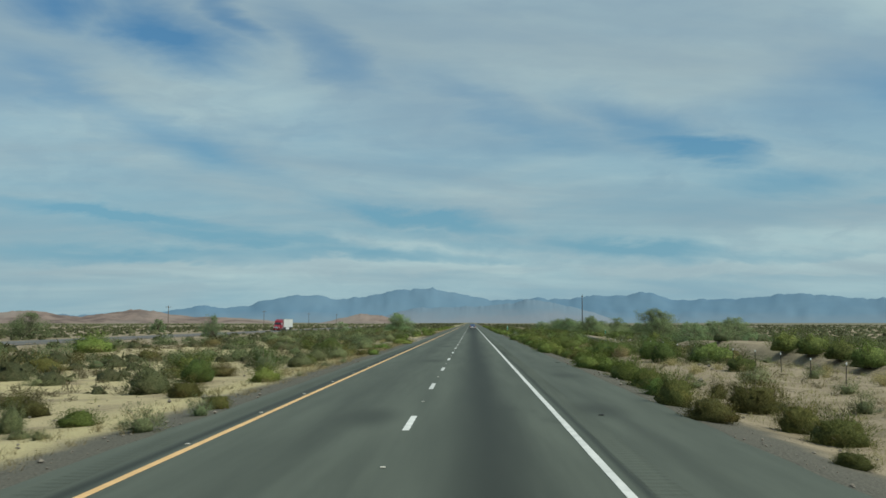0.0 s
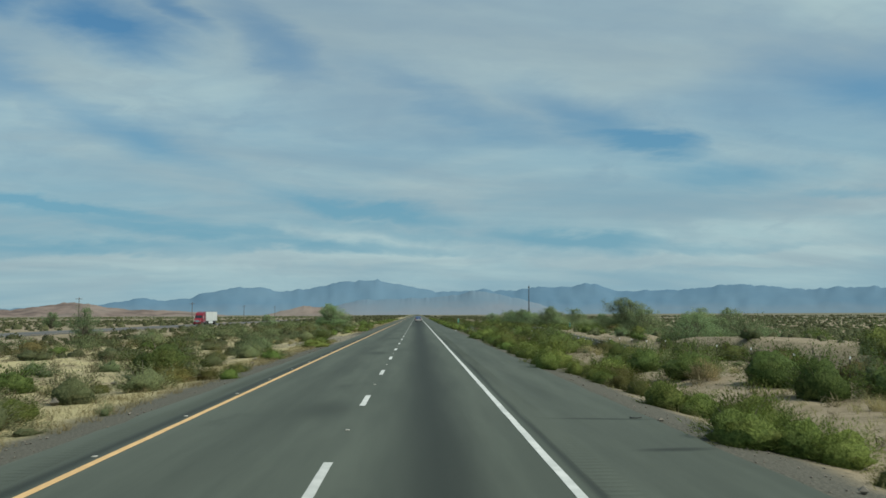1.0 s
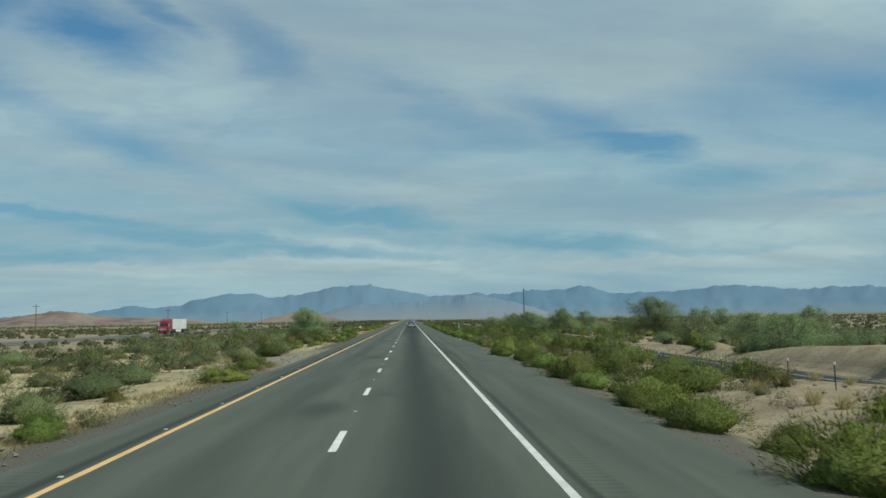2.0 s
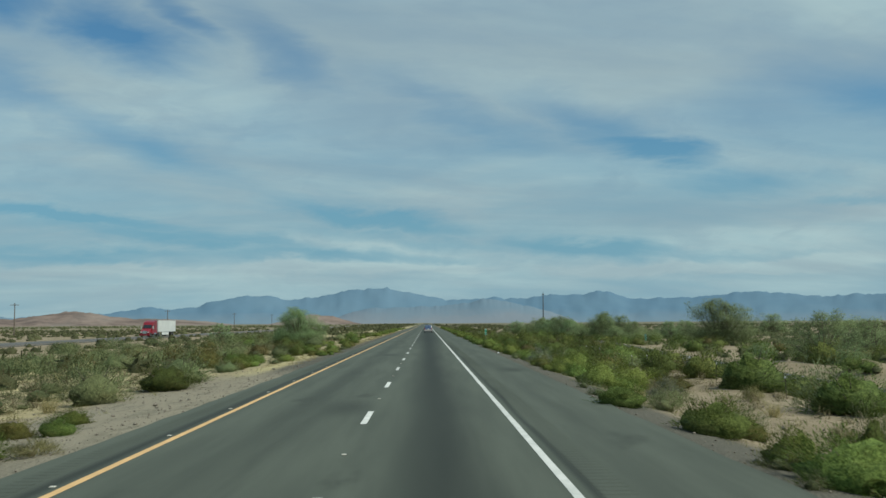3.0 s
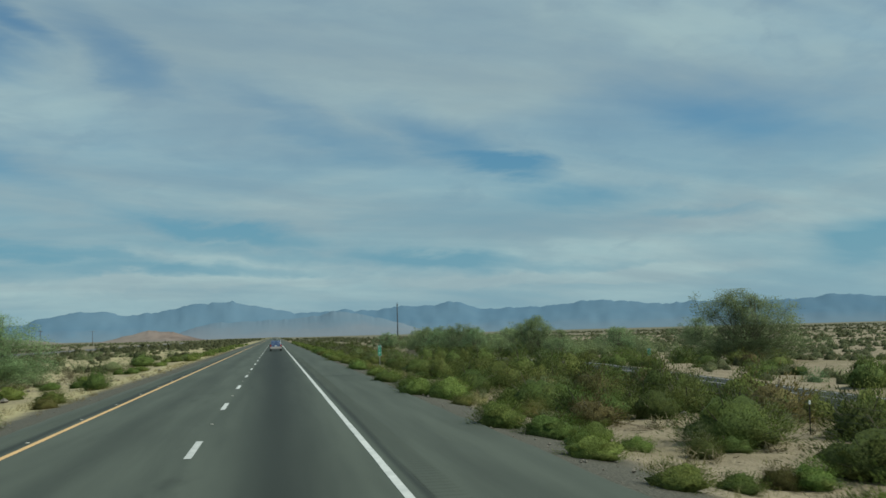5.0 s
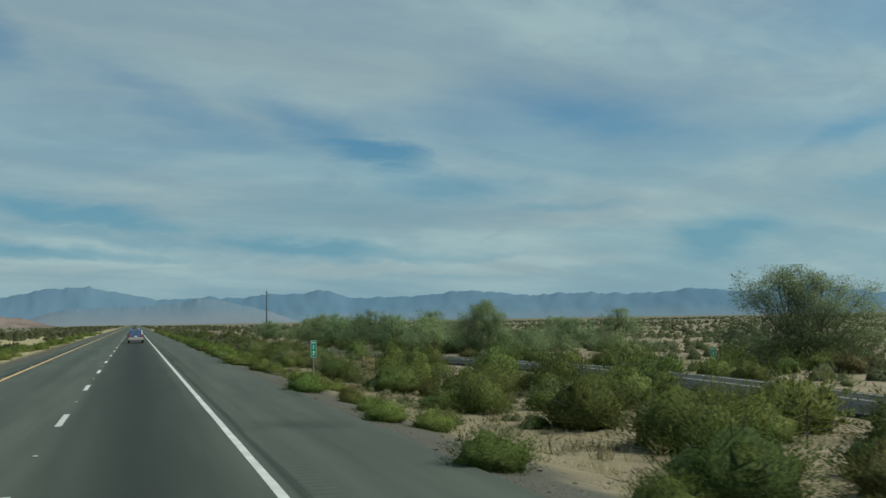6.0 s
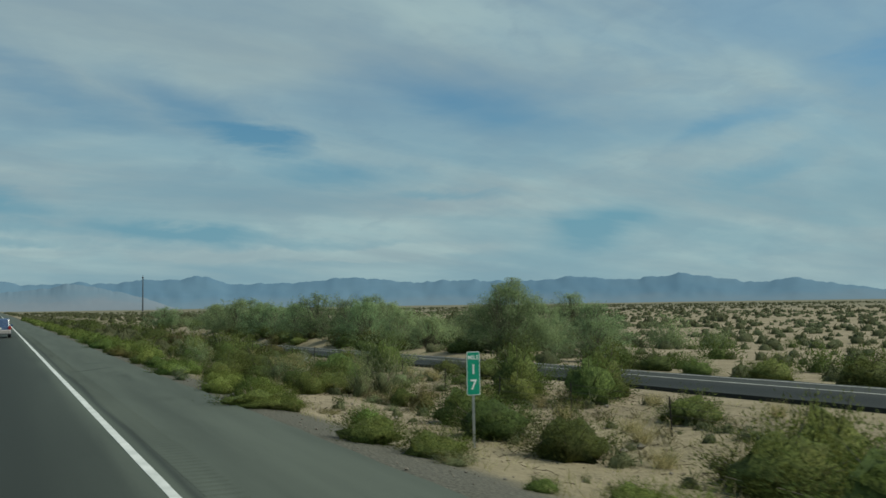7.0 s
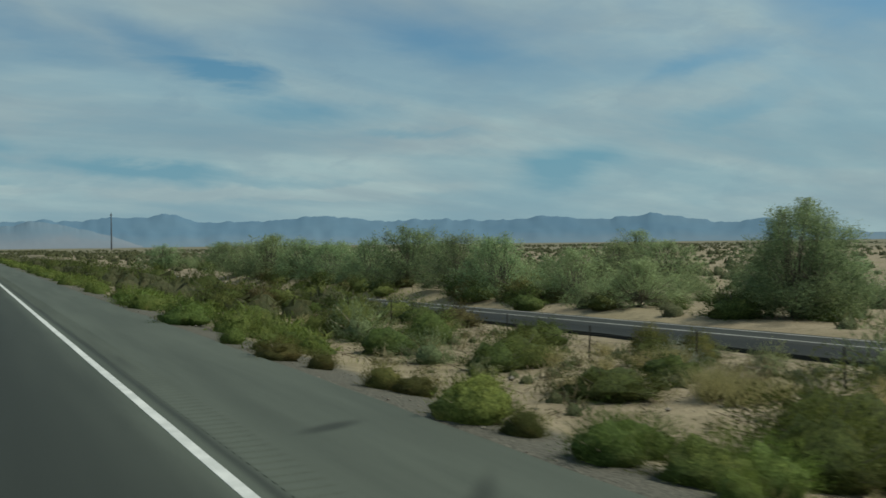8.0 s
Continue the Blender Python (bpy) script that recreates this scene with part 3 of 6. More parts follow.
def ridge(name, r0, depth, crests, material, label, seed, rough, steps=260, gullies=0.10):
    """A mountain range in an arc round the road: its crest rises and falls between summits and saddles (azimuth, rise in degrees), with gullied slopes."""
    rows = 26
    verts, faces = [], []
    az = [c[0] for c in crests]
    up = [c[1] for c in crests]
    az0, az1 = az[0], az[-1]
    for i in range(steps + 1):
        a = az0 + (az1 - az0) * i / steps
        crest = float(np.mean(np.interp([a - 0.5, a - 0.25, a, a + 0.25, a + 0.5], az, up)))
        ragged = rough * min(1, crest * 1.5) * noise.fractal((a * 1.3, seed, 0), 0.7, 2.1, 5)
        ar = radians(a)
        for j in range(rows + 1):
            f = j / rows
            r = r0 + depth * f
            g = min(1.0, f / 0.8)
            rise = g ** 1.25 if f <= 0.8 else 1 - (f - 0.8) * 3.2
            gully = noise.fractal((a * 0.9, f * 2.2 + seed, 2.0), 0.9, 2.0, 3) * gullies * math.sin(math.pi * min(1, g)) if j else 0
            z = (r0 + depth * 0.8) * math.tan(radians(max(crest + ragged * g ** 4, 0))) * max(-0.05, rise + gully) - 3
            verts.append((r * math.sin(ar), 130 + r * math.cos(ar), z))
    k = rows + 1
    for i in range(steps):
        for j in range(rows):
            faces.append((i * k + j, (i + 1) * k + j, (i + 1) * k + j + 1, i * k + j + 1))
    return tagged(mesh_object(name, verts, faces, material, smooth=True), label, "mountains", kind="structure")


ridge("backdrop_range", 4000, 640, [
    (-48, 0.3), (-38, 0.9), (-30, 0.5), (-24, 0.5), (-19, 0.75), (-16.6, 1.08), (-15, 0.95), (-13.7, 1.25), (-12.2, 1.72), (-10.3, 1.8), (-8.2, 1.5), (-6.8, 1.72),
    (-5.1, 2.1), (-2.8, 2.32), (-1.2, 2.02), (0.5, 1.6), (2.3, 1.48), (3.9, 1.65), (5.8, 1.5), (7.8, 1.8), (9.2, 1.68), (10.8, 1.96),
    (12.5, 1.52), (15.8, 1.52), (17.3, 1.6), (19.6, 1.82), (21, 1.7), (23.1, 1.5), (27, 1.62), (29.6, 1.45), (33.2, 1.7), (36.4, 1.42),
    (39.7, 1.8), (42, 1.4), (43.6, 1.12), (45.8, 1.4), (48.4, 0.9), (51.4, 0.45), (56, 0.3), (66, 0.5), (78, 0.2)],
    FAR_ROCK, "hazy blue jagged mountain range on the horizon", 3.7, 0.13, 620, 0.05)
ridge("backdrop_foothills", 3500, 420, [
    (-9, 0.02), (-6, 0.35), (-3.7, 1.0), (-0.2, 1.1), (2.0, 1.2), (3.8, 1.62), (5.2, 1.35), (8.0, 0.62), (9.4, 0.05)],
    MID_ROCK, "foothills below the blue range, tinted pale violet by haze", 8.2, 0.08, 260, 0.02)
ridge("backdrop_hills", 2300, 260, [
    (-46, 0.2), (-36, 0.9), (-30, 0.6), (-27.4, 0.82), (-26.7, 0.85), (-25.9, 0.65), (-24.4, 0.42), (-23.3, 0.6), (-21.6, 0.86), (-20.2, 0.86), (-18.9, 0.55),
    (-17.2, 0.45), (-15.6, 0.45), (-13.2, 0.25), (-11.5, 0.02)],
    HILL_ROCK, "low bare brown desert hills", 1.3, 0.09)
ridge("backdrop_knoll", 2100, 180, [(-10.4, 0.02), (-9.4, 0.15), (-8.2, 0.52), (-6.8, 0.74), (-5.4, 0.45), (-4.6, 0.15), (-3.6, 0.02)],
      HILL_ROCK, "small bare brown rocky knoll", 6.1, 0.09, 90)

# ---------- plants ----------


def leaves(points, ways, length, width, rng, out=None):
    """Blade-shaped leaves at points, along ways (numpy arrays). out: the way out of the leafy mass, to which they turn their faces."""
    n = len(points)
    ways = ways / np.maximum(1e-6, np.linalg.norm(ways, axis=1, keepdims=True))
    side = np.cross(ways, rng.normal(size=(n, 3)))
    side /= np.maximum(1e-6, np.linalg.norm(side, axis=1, keepdims=True))
    face = np.cross(side, ways)
    if out is not None:
        turn = np.where((face * out).sum(axis=1, keepdims=True) < 0, -1.0, 1.0)
        side, face = side * turn, face * turn
    l = length * rng.uniform(0.6, 1.4, (n, 1))
    h = width * rng.uniform(0.6, 1.4, (n, 1)) / 2
    v = np.stack([points - ways * l / 2 + side * h, points + ways * l / 2, points - ways * l / 2 - side * h], axis=1).reshape(-1, 3)
    f = np.arange(3 * n).reshape(n, 3)
    normals = None
    if out is not None:
        normals = np.repeat(out * 0.75 + face * 0.5, 3, axis=0)
        normals /= np.linalg.norm(normals, axis=1, keepdims=True)
    return v, f, normals


def foliage(name, made, material, parent=None, label=""):
    v, f, normals = made
    return mesh_object(name, v, f, material, parent, label, False, normals)


def sticks(lines):
    """Three-sided tapering twigs: (start, end, r0, r1)."""
    verts, faces = [], []
    for a, b, r0, r1 in lines:
        a, b = np.array(a, float), np.array(b, float)
        d = b - a
        d = d / max(1e-6, np.linalg.norm(d))
        u = np.cross(d, (0.3, 0.9, 0.2))
        u = u / np.linalg.norm(u)
        q = np.cross(d, u)
        k = len(verts)
        for p, r in ((a, r0), (b, r1)):
            for c in range(3):
                t = c * 2.0944
                verts.append(p + r * (u * math.cos(t) + q * math.sin(t)))
        for c in range(3):
            e = (c + 1) % 3
            faces.append((k + c, k + e, k + 3 + e, k + 3 + c))
    return verts, faces


def empty(name):
    return new(name)


def shell(rng, centres, sizes, count, inner):
    """Points through a cluster of rounded lumps, mostly near their skins, and the ways that leaves there point."""
    share_of = np.array([s[0] ** 2 for s in sizes])
    pick = rng.choice(len(centres), size=count, p=share_of / share_of.sum())
    d = rng.normal(size=(count, 3))
    d /= np.linalg.norm(d, axis=1, keepdims=True)
    r = np.abs(rng.normal(0.80, inner, (count, 1)))
    pts = np.array(centres)[pick] + d * np.array(sizes)[pick] * r
    return pts, d


def outward(pts, d):
    """Out of the lump and out of the whole plant."""
    o = d * 0.6 + (pts - np.array([0, 0, 0.25])) * 1.4 + np.array([0, 0, 0.15])
    return o / np.maximum(1e-6, np.linalg.norm(o, axis=1, keepdims=True))


def ball():
    """A coarse round form: its points and its faces."""
    bm = bmesh.new()
    bmesh.ops.create_icosphere(bm, subdivisions=3, radius=1.0)
    bm.verts.ensure_lookup_table()
    v = np.array([tuple(q.co) for q in bm.verts])
    f = [[q.index for q in g.verts] for g in bm.faces]
    bm.free()
    return v, f


BALL = ball()


def with_cores(made, centres, sizes, rng, fill):
    """Adds the close-grown inner twigs of each lump, uneven rounded masses, to a set of leaves."""
    v, f, normals = made
    verts, faces, norms = [v], [list(map(int, q)) for q in f], [normals]
    k = len(v)
    for c, s in zip(centres, sizes):
        bumps = 1 + np.array([0.5 * noise.noise(tuple(q * 2.2 + c * 9 + len(v) * 0.37)) + 0.42 * noise.noise(tuple(q * 6.5 + c * 5 + len(v) * 0.11)) for q in BALL[0]])[:, None]
        w_ = c + BALL[0] * s * fill * bumps
        w_[:, 2] = np.maximum(w_[:, 2], 0.0)
        verts.append(w_)
        norms.append(BALL[0])
        faces += [[k + i for i in g] for g in BALL[1]]
        k += len(w_)
    return np.concatenate(verts), faces, np.concatenate(norms)


def plume_bush(name, seed, stems, blades, leaf, wood, length, width, label, category, group, low=0.05, core=0.5, ragged=0.2, twigs=12, up=0.5, along=0.20):
    """A shrub of unit width and height: fine blades along many stems that fan out from the root to an uneven dome."""
    rng = np.random.default_rng(seed)
    d = rng.normal(size=(stems, 3))
    d[:, 2] = np.abs(d[:, 2]) * 0.9 + low
    d /= np.linalg.norm(d, axis=1, keepdims=True)
    far = np.array([1 + ragged * (1.2 * noise.noise(tuple(q * 1.7 + seed * 3.1)) + 0.6 * noise.noise(tuple(q * 4.3 + seed))) for q in d])[:, None]
    far *= rng.uniform(1 - ragged * 0.9, 1 + ragged * 0.35, (stems, 1))
    far = np.minimum(far, 1.12)
    tips = d * np.array([0.5, 0.5, 0.95]) * far
    pick = rng.integers(stems, size=blades)
    u = np.abs(1.03 - np.abs(rng.normal(0, along, (blades, 1)))) * rng.uniform(0.94, 1.06, (blades, 1))
    tip = tips[pick] + rng.normal(size=(blades, 3)) * 0.062
    root_of = tip * np.array([0.14, 0.14, 0.0])
    pts = root_of + (tip - root_of) * u
    pts[:, 2] = np.abs(pts[:, 2] - 0.01) + 0.01
    ways = (tip - root_of) * 1.3 + np.array([0, 0, up * 0.5]) + rng.normal(size=pts.shape) * 0.22
    out = pts * np.array([2.2, 2.2, 0.9]) + np.array([0, 0, 0.12])
    out /= np.maximum(1e-6, np.linalg.norm(out, axis=1, keepdims=True))
    out = out + d[pick] * 0.3 + rng.normal(size=pts.shape) * 0.22
    out /= np.maximum(1e-6, np.linalg.norm(out, axis=1, keepdims=True))
    made = leaves(pts, ways, length, width, rng, out)
    if core:
        made = with_cores(made, [np.array([0, 0, 0.18])], [np.array([0.46, 0.46, 0.66])], rng, core)
    root = tagged(empty(name), label, category, group)
    lines = []
    for i in range(min(stems, twigs)):
        e = tips[i] * rng.uniform(0.85, 1.06)
        m = e * np.array([0.42, 0.42, 0.55])
        lines += [(e * np.array([0.08, 0.08, -0.02]), m, 0.011, 0.007), (m, e, 0.007, 0.0025)]
    mesh_object("wood", *sticks(lines), wood, root)
    foliage("foliage", made, leaf, root)
    return root


def desert_tree(name, seed, count, label, group, lumps=26, leaf=None, low=0.16, length=0.05, width=0.008):
    """A many-stemmed desert tree of unit width and height: forking limbs, and a soft crown of leafy masses down to the ground, with gaps near the top."""
    rng = np.random.default_rng(seed)
    groups, group_of, centres, sizes = [], [], [], []
    knot = np.array([0, 0, 0.1])
    for i in range(lumps):
        t = i * 2.39996 + rng.uniform(-0.4, 0.4)
        h = low + (0.90 - low) * rng.uniform() ** 1.15
        lobe = 1 + 0.30 * math.sin(2 * t + seed) + 0.22 * math.sin(3 * t + 2.3 * seed + 5 * h)   # an uneven outline
        reach = 0.43 * (1 - ((h - low) / (1.02 - low)) ** 2.9) * rng.uniform(0.35, 1.05) * lobe
        s = rng.uniform(0.06, 0.125) * (1.2 - 0.6 * h)
        c = np.array([reach * math.cos(t), reach * math.sin(t), h])
        centres.append(c)
        sizes.append(np.array([s * 1.1, s * 1.1, s * 1.25]))
        fork = c * np.array([0.38, 0.38, 0.45]) + rng.normal(size=3) * 0.03
        fork[2] = max(0.12, fork[2])
        if i % 11 == 0:
            groups.append([(np.array([0.02 * math.cos(t), 0.02 * math.sin(t), 0]), fork, 0.014, 0.008)])
            knot = fork
        else:
            groups[-1].append((knot, fork, 0.006, 0.004))
        groups[-1].append((fork, c, 0.004, 0.002))
        group_of.append(len(groups) - 1)
    for i in range(lumps // 3):   # light sprays over the crown
        at = int(rng.integers(lumps))
        c = centres[at]
        e = c + np.array([rng.normal() * 0.05, rng.normal() * 0.05, rng.uniform(0.06, 0.15)])
        groups[group_of[at]].append((c, e, 0.002, 0.001))
        centres.append(e)
        sizes.append(np.array([0.05, 0.05, 0.08]))
    pts, d = shell(rng, centres, sizes, count, 0.26)
    keep = (rng.uniform(size=count) < np.clip((pts[:, 2] - 0.005) * 14, 0, 1)) & (pts[:, 2] < 1.02)
    pts, d = pts[keep], d[keep]
    ways = d * 0.5 + rng.normal(size=pts.shape) * 0.35 + np.array([0, 0, 0.25]) + pts * np.array([0.8, 0.8, 0])
    root = tagged(empty(name), label, "tree", group)
    mesh_object("trunk", *sticks([(np.array([0, 0, -0.03]), np.array([0, 0, 0.05]), 0.045, 0.035)]), BARK, root, "short bare trunk")
    for lines in groups:
        mesh_object("limb", *sticks(lines), BARK, root)
    foliage("crown", leaves(pts, ways, length, width, rng, outward(pts, d)), leaf or LEAF_TREE, root)
    return root


GROUP_VERGE, GROUP_CREOSOTE, GROUP_PALE, GROUP_TREE = "bushes on the verge", "creosote bushes", "pale desert shrubs", "desert trees"
VERGE_LABEL, CREOSOTE_LABEL = "rounded yellow-green bush on the gravel verge", "dark olive creosote bush on bare sand"
PALE_LABEL, TREE_LABEL = "pale grey-green twiggy desert shrub on sand", "grey-green many-stemmed desert tree with a loose crown"


def verge_kind(seed, stems, blades, length, width, leaf=None):
    return plume_bush("verge_bush", seed, stems, blades, leaf or LEAF_VERGE, TWIG, length, width, VERGE_LABEL, "bush", GROUP_VERGE, 0.05, 0.70, 0.22, 10, 0.6, 0.26)


def creosote_kind(seed, stems, blades, length, width, leaf=None):
    return plume_bush("creosote_bush", seed, stems, blades, leaf or LEAF_CREOSOTE, BARK, length, width, CREOSOTE_LABEL, "bush", GROUP_CREOSOTE, 0.08, 0.62, 0.30, 22, 0.35, 0.32)


def pale_kind(seed, stems, blades, length, width, leaf=None):
    return plume_bush("pale_shrub", seed, stems, blades, leaf or LEAF_PALE, TWIG, length, width, PALE_LABEL, "shrub", GROUP_PALE, 0.10, 0.4, 0.28, 14, 0.4, 0.26)


verge_kinds = [verge_kind(s, l, 3300, 0.066, 0.0112) for s, l in ((1, 90), (2, 120), (3, 100), (4, 80))]
olive_kinds = [verge_kind(s, l, 3200, 0.070, 0.0112, LEAF_OLIVE) for s, l in ((7, 90), (8, 100), (9, 80))]
for ob in olive_kinds:
    tagged(ob, "rounded olive-tan bush drying on the gravel verge")
verge_far = [verge_kind(s, l, 900, 0.15, 0.018) for s, l in ((5, 40), (6, 50))]
west_kinds = [creosote_kind(s, l, 2600, 0.054, 0.0140, LEAF_MEDIAN) for s, l in ((25, 66), (26, 80), (28, 60))]
for ob in west_kinds:
    tagged(ob, "light olive rounded desert bush on dry straw-coloured soil")
creosote_kinds = [creosote_kind(s, l, 4800, 0.040, 0.0110) for s, l in ((11, 76), (12, 90), (13, 82))]
creosote_mid = [creosote_kind(s, l, 3400, 0.042, 0.0120) for s, l in ((14, 60), (20, 70))]
bronze_kinds = [creosote_kind(s, l, 3800, 0.046, 0.0125, LEAF_BRONZE) for s, l in ((18, 66), (19, 80))]
for ob in bronze_kinds:
    tagged(ob, "bronze-brown drying creosote bush on sand")
creosote_far = [creosote_kind(s, l, 1400, 0.068, 0.021) for s, l in ((15, 50), (16, 56), (17, 62))] + [creosote_kind(27, 56, 1400, 0.068, 0.021, LEAF_BRONZE)]
pale_kinds = [pale_kind(s, l, 1500, 0.085, 0.0120) for s, l in ((21, 40), (22, 50), (23, 45))]
silver_kinds = [pale_kind(24, 80, 3000, 0.06, 0.012, LEAF_SILVER)]
for ob in silver_kinds:
    tagged(ob, "rounded silver-grey desert shrub on gravelly sand")
straw_kinds = [plume_bush("grass_clump", s, 60, 1500, LEAF_DRY, TWIG, 0.22, 0.010, "tall bleached dry grass clump on sand", "grass", "dry grass clumps", 0.4, 0.0, 0.25, 6, 0.9, 0.3) for s in (61, 62)]
tree_kinds = [desert_tree("desert_tree", s, n, TREE_LABEL, GROUP_TREE, l, None, lo, 0.0155, 0.0058) for s, n, l, lo in ((31, 66000, 150, 0.04), (32, 66000, 130, 0.04))]
tree_far = [desert_tree("desert_tree", s, n, TREE_LABEL, GROUP_TREE, l, None, lo, 0.027, 0.0100) for s, n, l, lo in ((33, 12000, 90, 0.03), (34, 12000, 100, 0.03), (35, 12000, 80, 0.03))]
used = set()


def plant(kinds, x, y, wide, tall, rng):
    i = int(rng.integers(len(kinds)))
    m = pose(x, y, land(x, y) - 0.03, 0, 0, float(rng.uniform(0, 360))) @ Matrix.Diagonal((wide, wide, tall, 1))
    if kinds[i].name not in used:
        used.add(kinds[i].name)
        kinds[i].matrix_basis = m
        return kinds[i]
    return copy_thing(kinds[i], Matrix.LocRotScale(m.translation, m.to_quaternion(), None) @ Matrix.Diagonal(
        (wide / kinds[i].scale[0], wide / kinds[i].scale[0], tall / kinds[i].scale[2], 1)))


# placed bushes: x, y, width, height
VERGE_A = [
    (6.1, 28.4, 0.83, 0.69), (6.4, 30.8, 1.61, 0.85), (6.9, 35.9, 2.08, 1.09), (7.0, 41.2, 2.19, 1.19), (7.7, 48.6, 1.56, 0.90), (7.1, 48.9, 1.44, 1.01),
    (6.2, 49.3, 1.99, 0.93), (7.0, 51.1, 2.22, 1.21), (8.2, 52.7, 0.91, 0.85), (7.8, 57.4, 1.84, 0.86), (7.0, 57.9, 1.69, 1.05), (7.0, 66.4, 1.34, 0.69),
    (7.0, 68.2, 1.22, 0.66), (8.0, 70.9, 2.57, 1.20), (6.7, 71.2, 1.18, 0.79), (5.7, 72.5, 1.51, 1.03), (7.7, 72.8, 1.48, 0.69), (5.9, 73.6, 1.26, 0.79),
    (6.5, 76.6, 2.78, 1.30), (6.9, 80.7, 1.16, 0.54), (6.3, 83.6, 2.06, 0.96), (6.6, 86.5, 2.32, 0.87), (6.0, 88.4, 1.18, 0.69),
]
VERGE_B = [
    (6.8, 90.0, 2.52, 1.18), (6.5, 104.0, 0.99, 0.62), (7.4, 107.8, 0.97, 0.58), (6.6, 109.1, 2.22, 1.04), (6.3, 110.8, 1.35, 0.82), (6.6, 116.0, 2.08, 0.97),
    (7.1, 117.6, 2.07, 0.58), (5.7, 121.9, 1.91, 0.78), (8.7, 134.0, 1.47, 0.53), (7.3, 134.3, 2.26, 1.19), (8.5, 135.9, 1.94, 0.74), (9.7, 138.6, 2.81, 1.31),
    (7.4, 140.6, 1.69, 0.79), (7.9, 144.6, 1.00, 0.70), (7.7, 146.2, 2.22, 1.04), (9.1, 151.4, 2.59, 1.48), (8.3, 153.0, 1.30, 0.78), (11.8, 153.0, 2.40, 0.70),
    (9.2, 153.9, 1.53, 0.71), (8.5, 154.4, 2.18, 0.87), (6.9, 158.0, 1.29, 0.70), (7.5, 160.8, 1.45, 0.68), (6.8, 162.0, 1.50, 0.76),
]
VERGE_C = [
    (7.5, 164.8, 1.63, 0.89), (6.6, 167.6, 1.75, 1.09), (8.1, 168.3, 1.10, 0.86), (10.2, 168.5, 2.01, 0.86), (7.0, 169.3, 1.33, 0.71), (6.3, 172.6, 1.21, 0.52),
    (7.8, 173.6, 0.99, 0.46), (10.0, 175.0, 1.10, 0.57), (6.2, 176.2, 1.51, 0.59), (6.7, 178.4, 0.98, 0.46), (8.6, 180.0, 1.02, 0.48), (6.6, 180.4, 1.66, 0.73),
    (11.2, 180.5, 1.44, 0.56), (5.8, 182.0, 1.58, 0.87), (6.7, 194.1, 1.94, 1.13), (5.7, 195.2, 1.83, 0.85), (7.6, 197.7, 1.69, 0.79), (6.0, 198.6, 1.91, 0.67),
    (5.7, 205.4, 1.72, 0.81), (6.9, 212.2, 1.36, 0.68), (6.0, 213.2, 1.42, 0.66), (6.3, 216.0, 1.04, 0.54), (7.2, 218.3, 1.18, 0.38),
]
VERGE_D = [
    (5.8, 223.2, 1.67, 0.84), (7.7, 227.6, 1.46, 0.51), (6.8, 228.6, 0.78, 0.68), (6.9, 229.5, 1.00, 0.62), (6.9, 231.0, 1.34, 0.63), (8.0, 233.4, 1.08, 0.42),
    (6.9, 234.0, 0.64, 0.26), (6.8, 237.3, 1.57, 0.61), (6.3, 238.9, 1.56, 0.65), (7.6, 242.6, 0.98, 0.62), (5.8, 245.4, 2.23, 0.60), (6.2, 246.4, 0.77, 0.56),
    (6.3, 247.9, 0.64, 0.56), (5.8, 249.6, 1.27, 0.65), (7.3, 250.4, 1.46, 0.59), (6.7, 251.6, 1.23, 0.72), (6.6, 253.4, 1.25, 0.64), (8.5, 255.5, 1.51, 0.60),
    (7.3, 256.4, 1.31, 0.43), (5.9, 258.0, 1.81, 0.68), (6.2, 260.8, 0.61, 0.43), (7.3, 261.5, 1.20, 0.72), (6.6, 261.7, 1.35, 0.70),
]
VERGE_E = [
    (6.1, 262.7, 1.09, 0.68), (7.2, 263.5, 1.22, 0.63), (6.0, 265.5, 1.52, 0.84), (5.7, 277.0, 0.83, 0.54), (7.6, 281.1, 1.40, 0.55), (7.2, 282.7, 1.46, 0.68),
    (6.0, 283.7, 2.18, 0.91), (6.5, 295.2, 2.53, 0.89), (-9.8, 22.2, 1.32, 0.57), (-8.7, 38.3, 1.60, 0.82), (-10.0, 55.1, 1.48, 0.77), (-7.3, 67.8, 0.99, 0.53),
    (-34.1, 81.9, 4.60, 1.95), (-8.1, 83.9, 1.29, 0.72), (-8.8, 86.3, 1.15, 0.54), (-7.8, 102.3, 2.74, 0.80), (-8.5, 112.4, 1.68, 0.78), (-8.5, 116.7, 1.10, 0.52),
    (-9.2, 119.4, 1.13, 0.50), (-11.8, 153.5, 1.90, 0.89), (-11.3, 154.5, 1.77, 0.74), (-11.3, 157.1, 1.31, 0.81), (-9.5, 157.8, 1.55, 0.62),
]
VERGE_F = [
    (-8.0, 166.6, 0.99, 0.39), (-7.4, 167.3, 0.52, 0.40), (-8.4, 169.0, 1.52, 0.57), (-7.9, 172.8, 1.67, 0.59), (-8.8, 199.4, 1.61, 0.75),
]
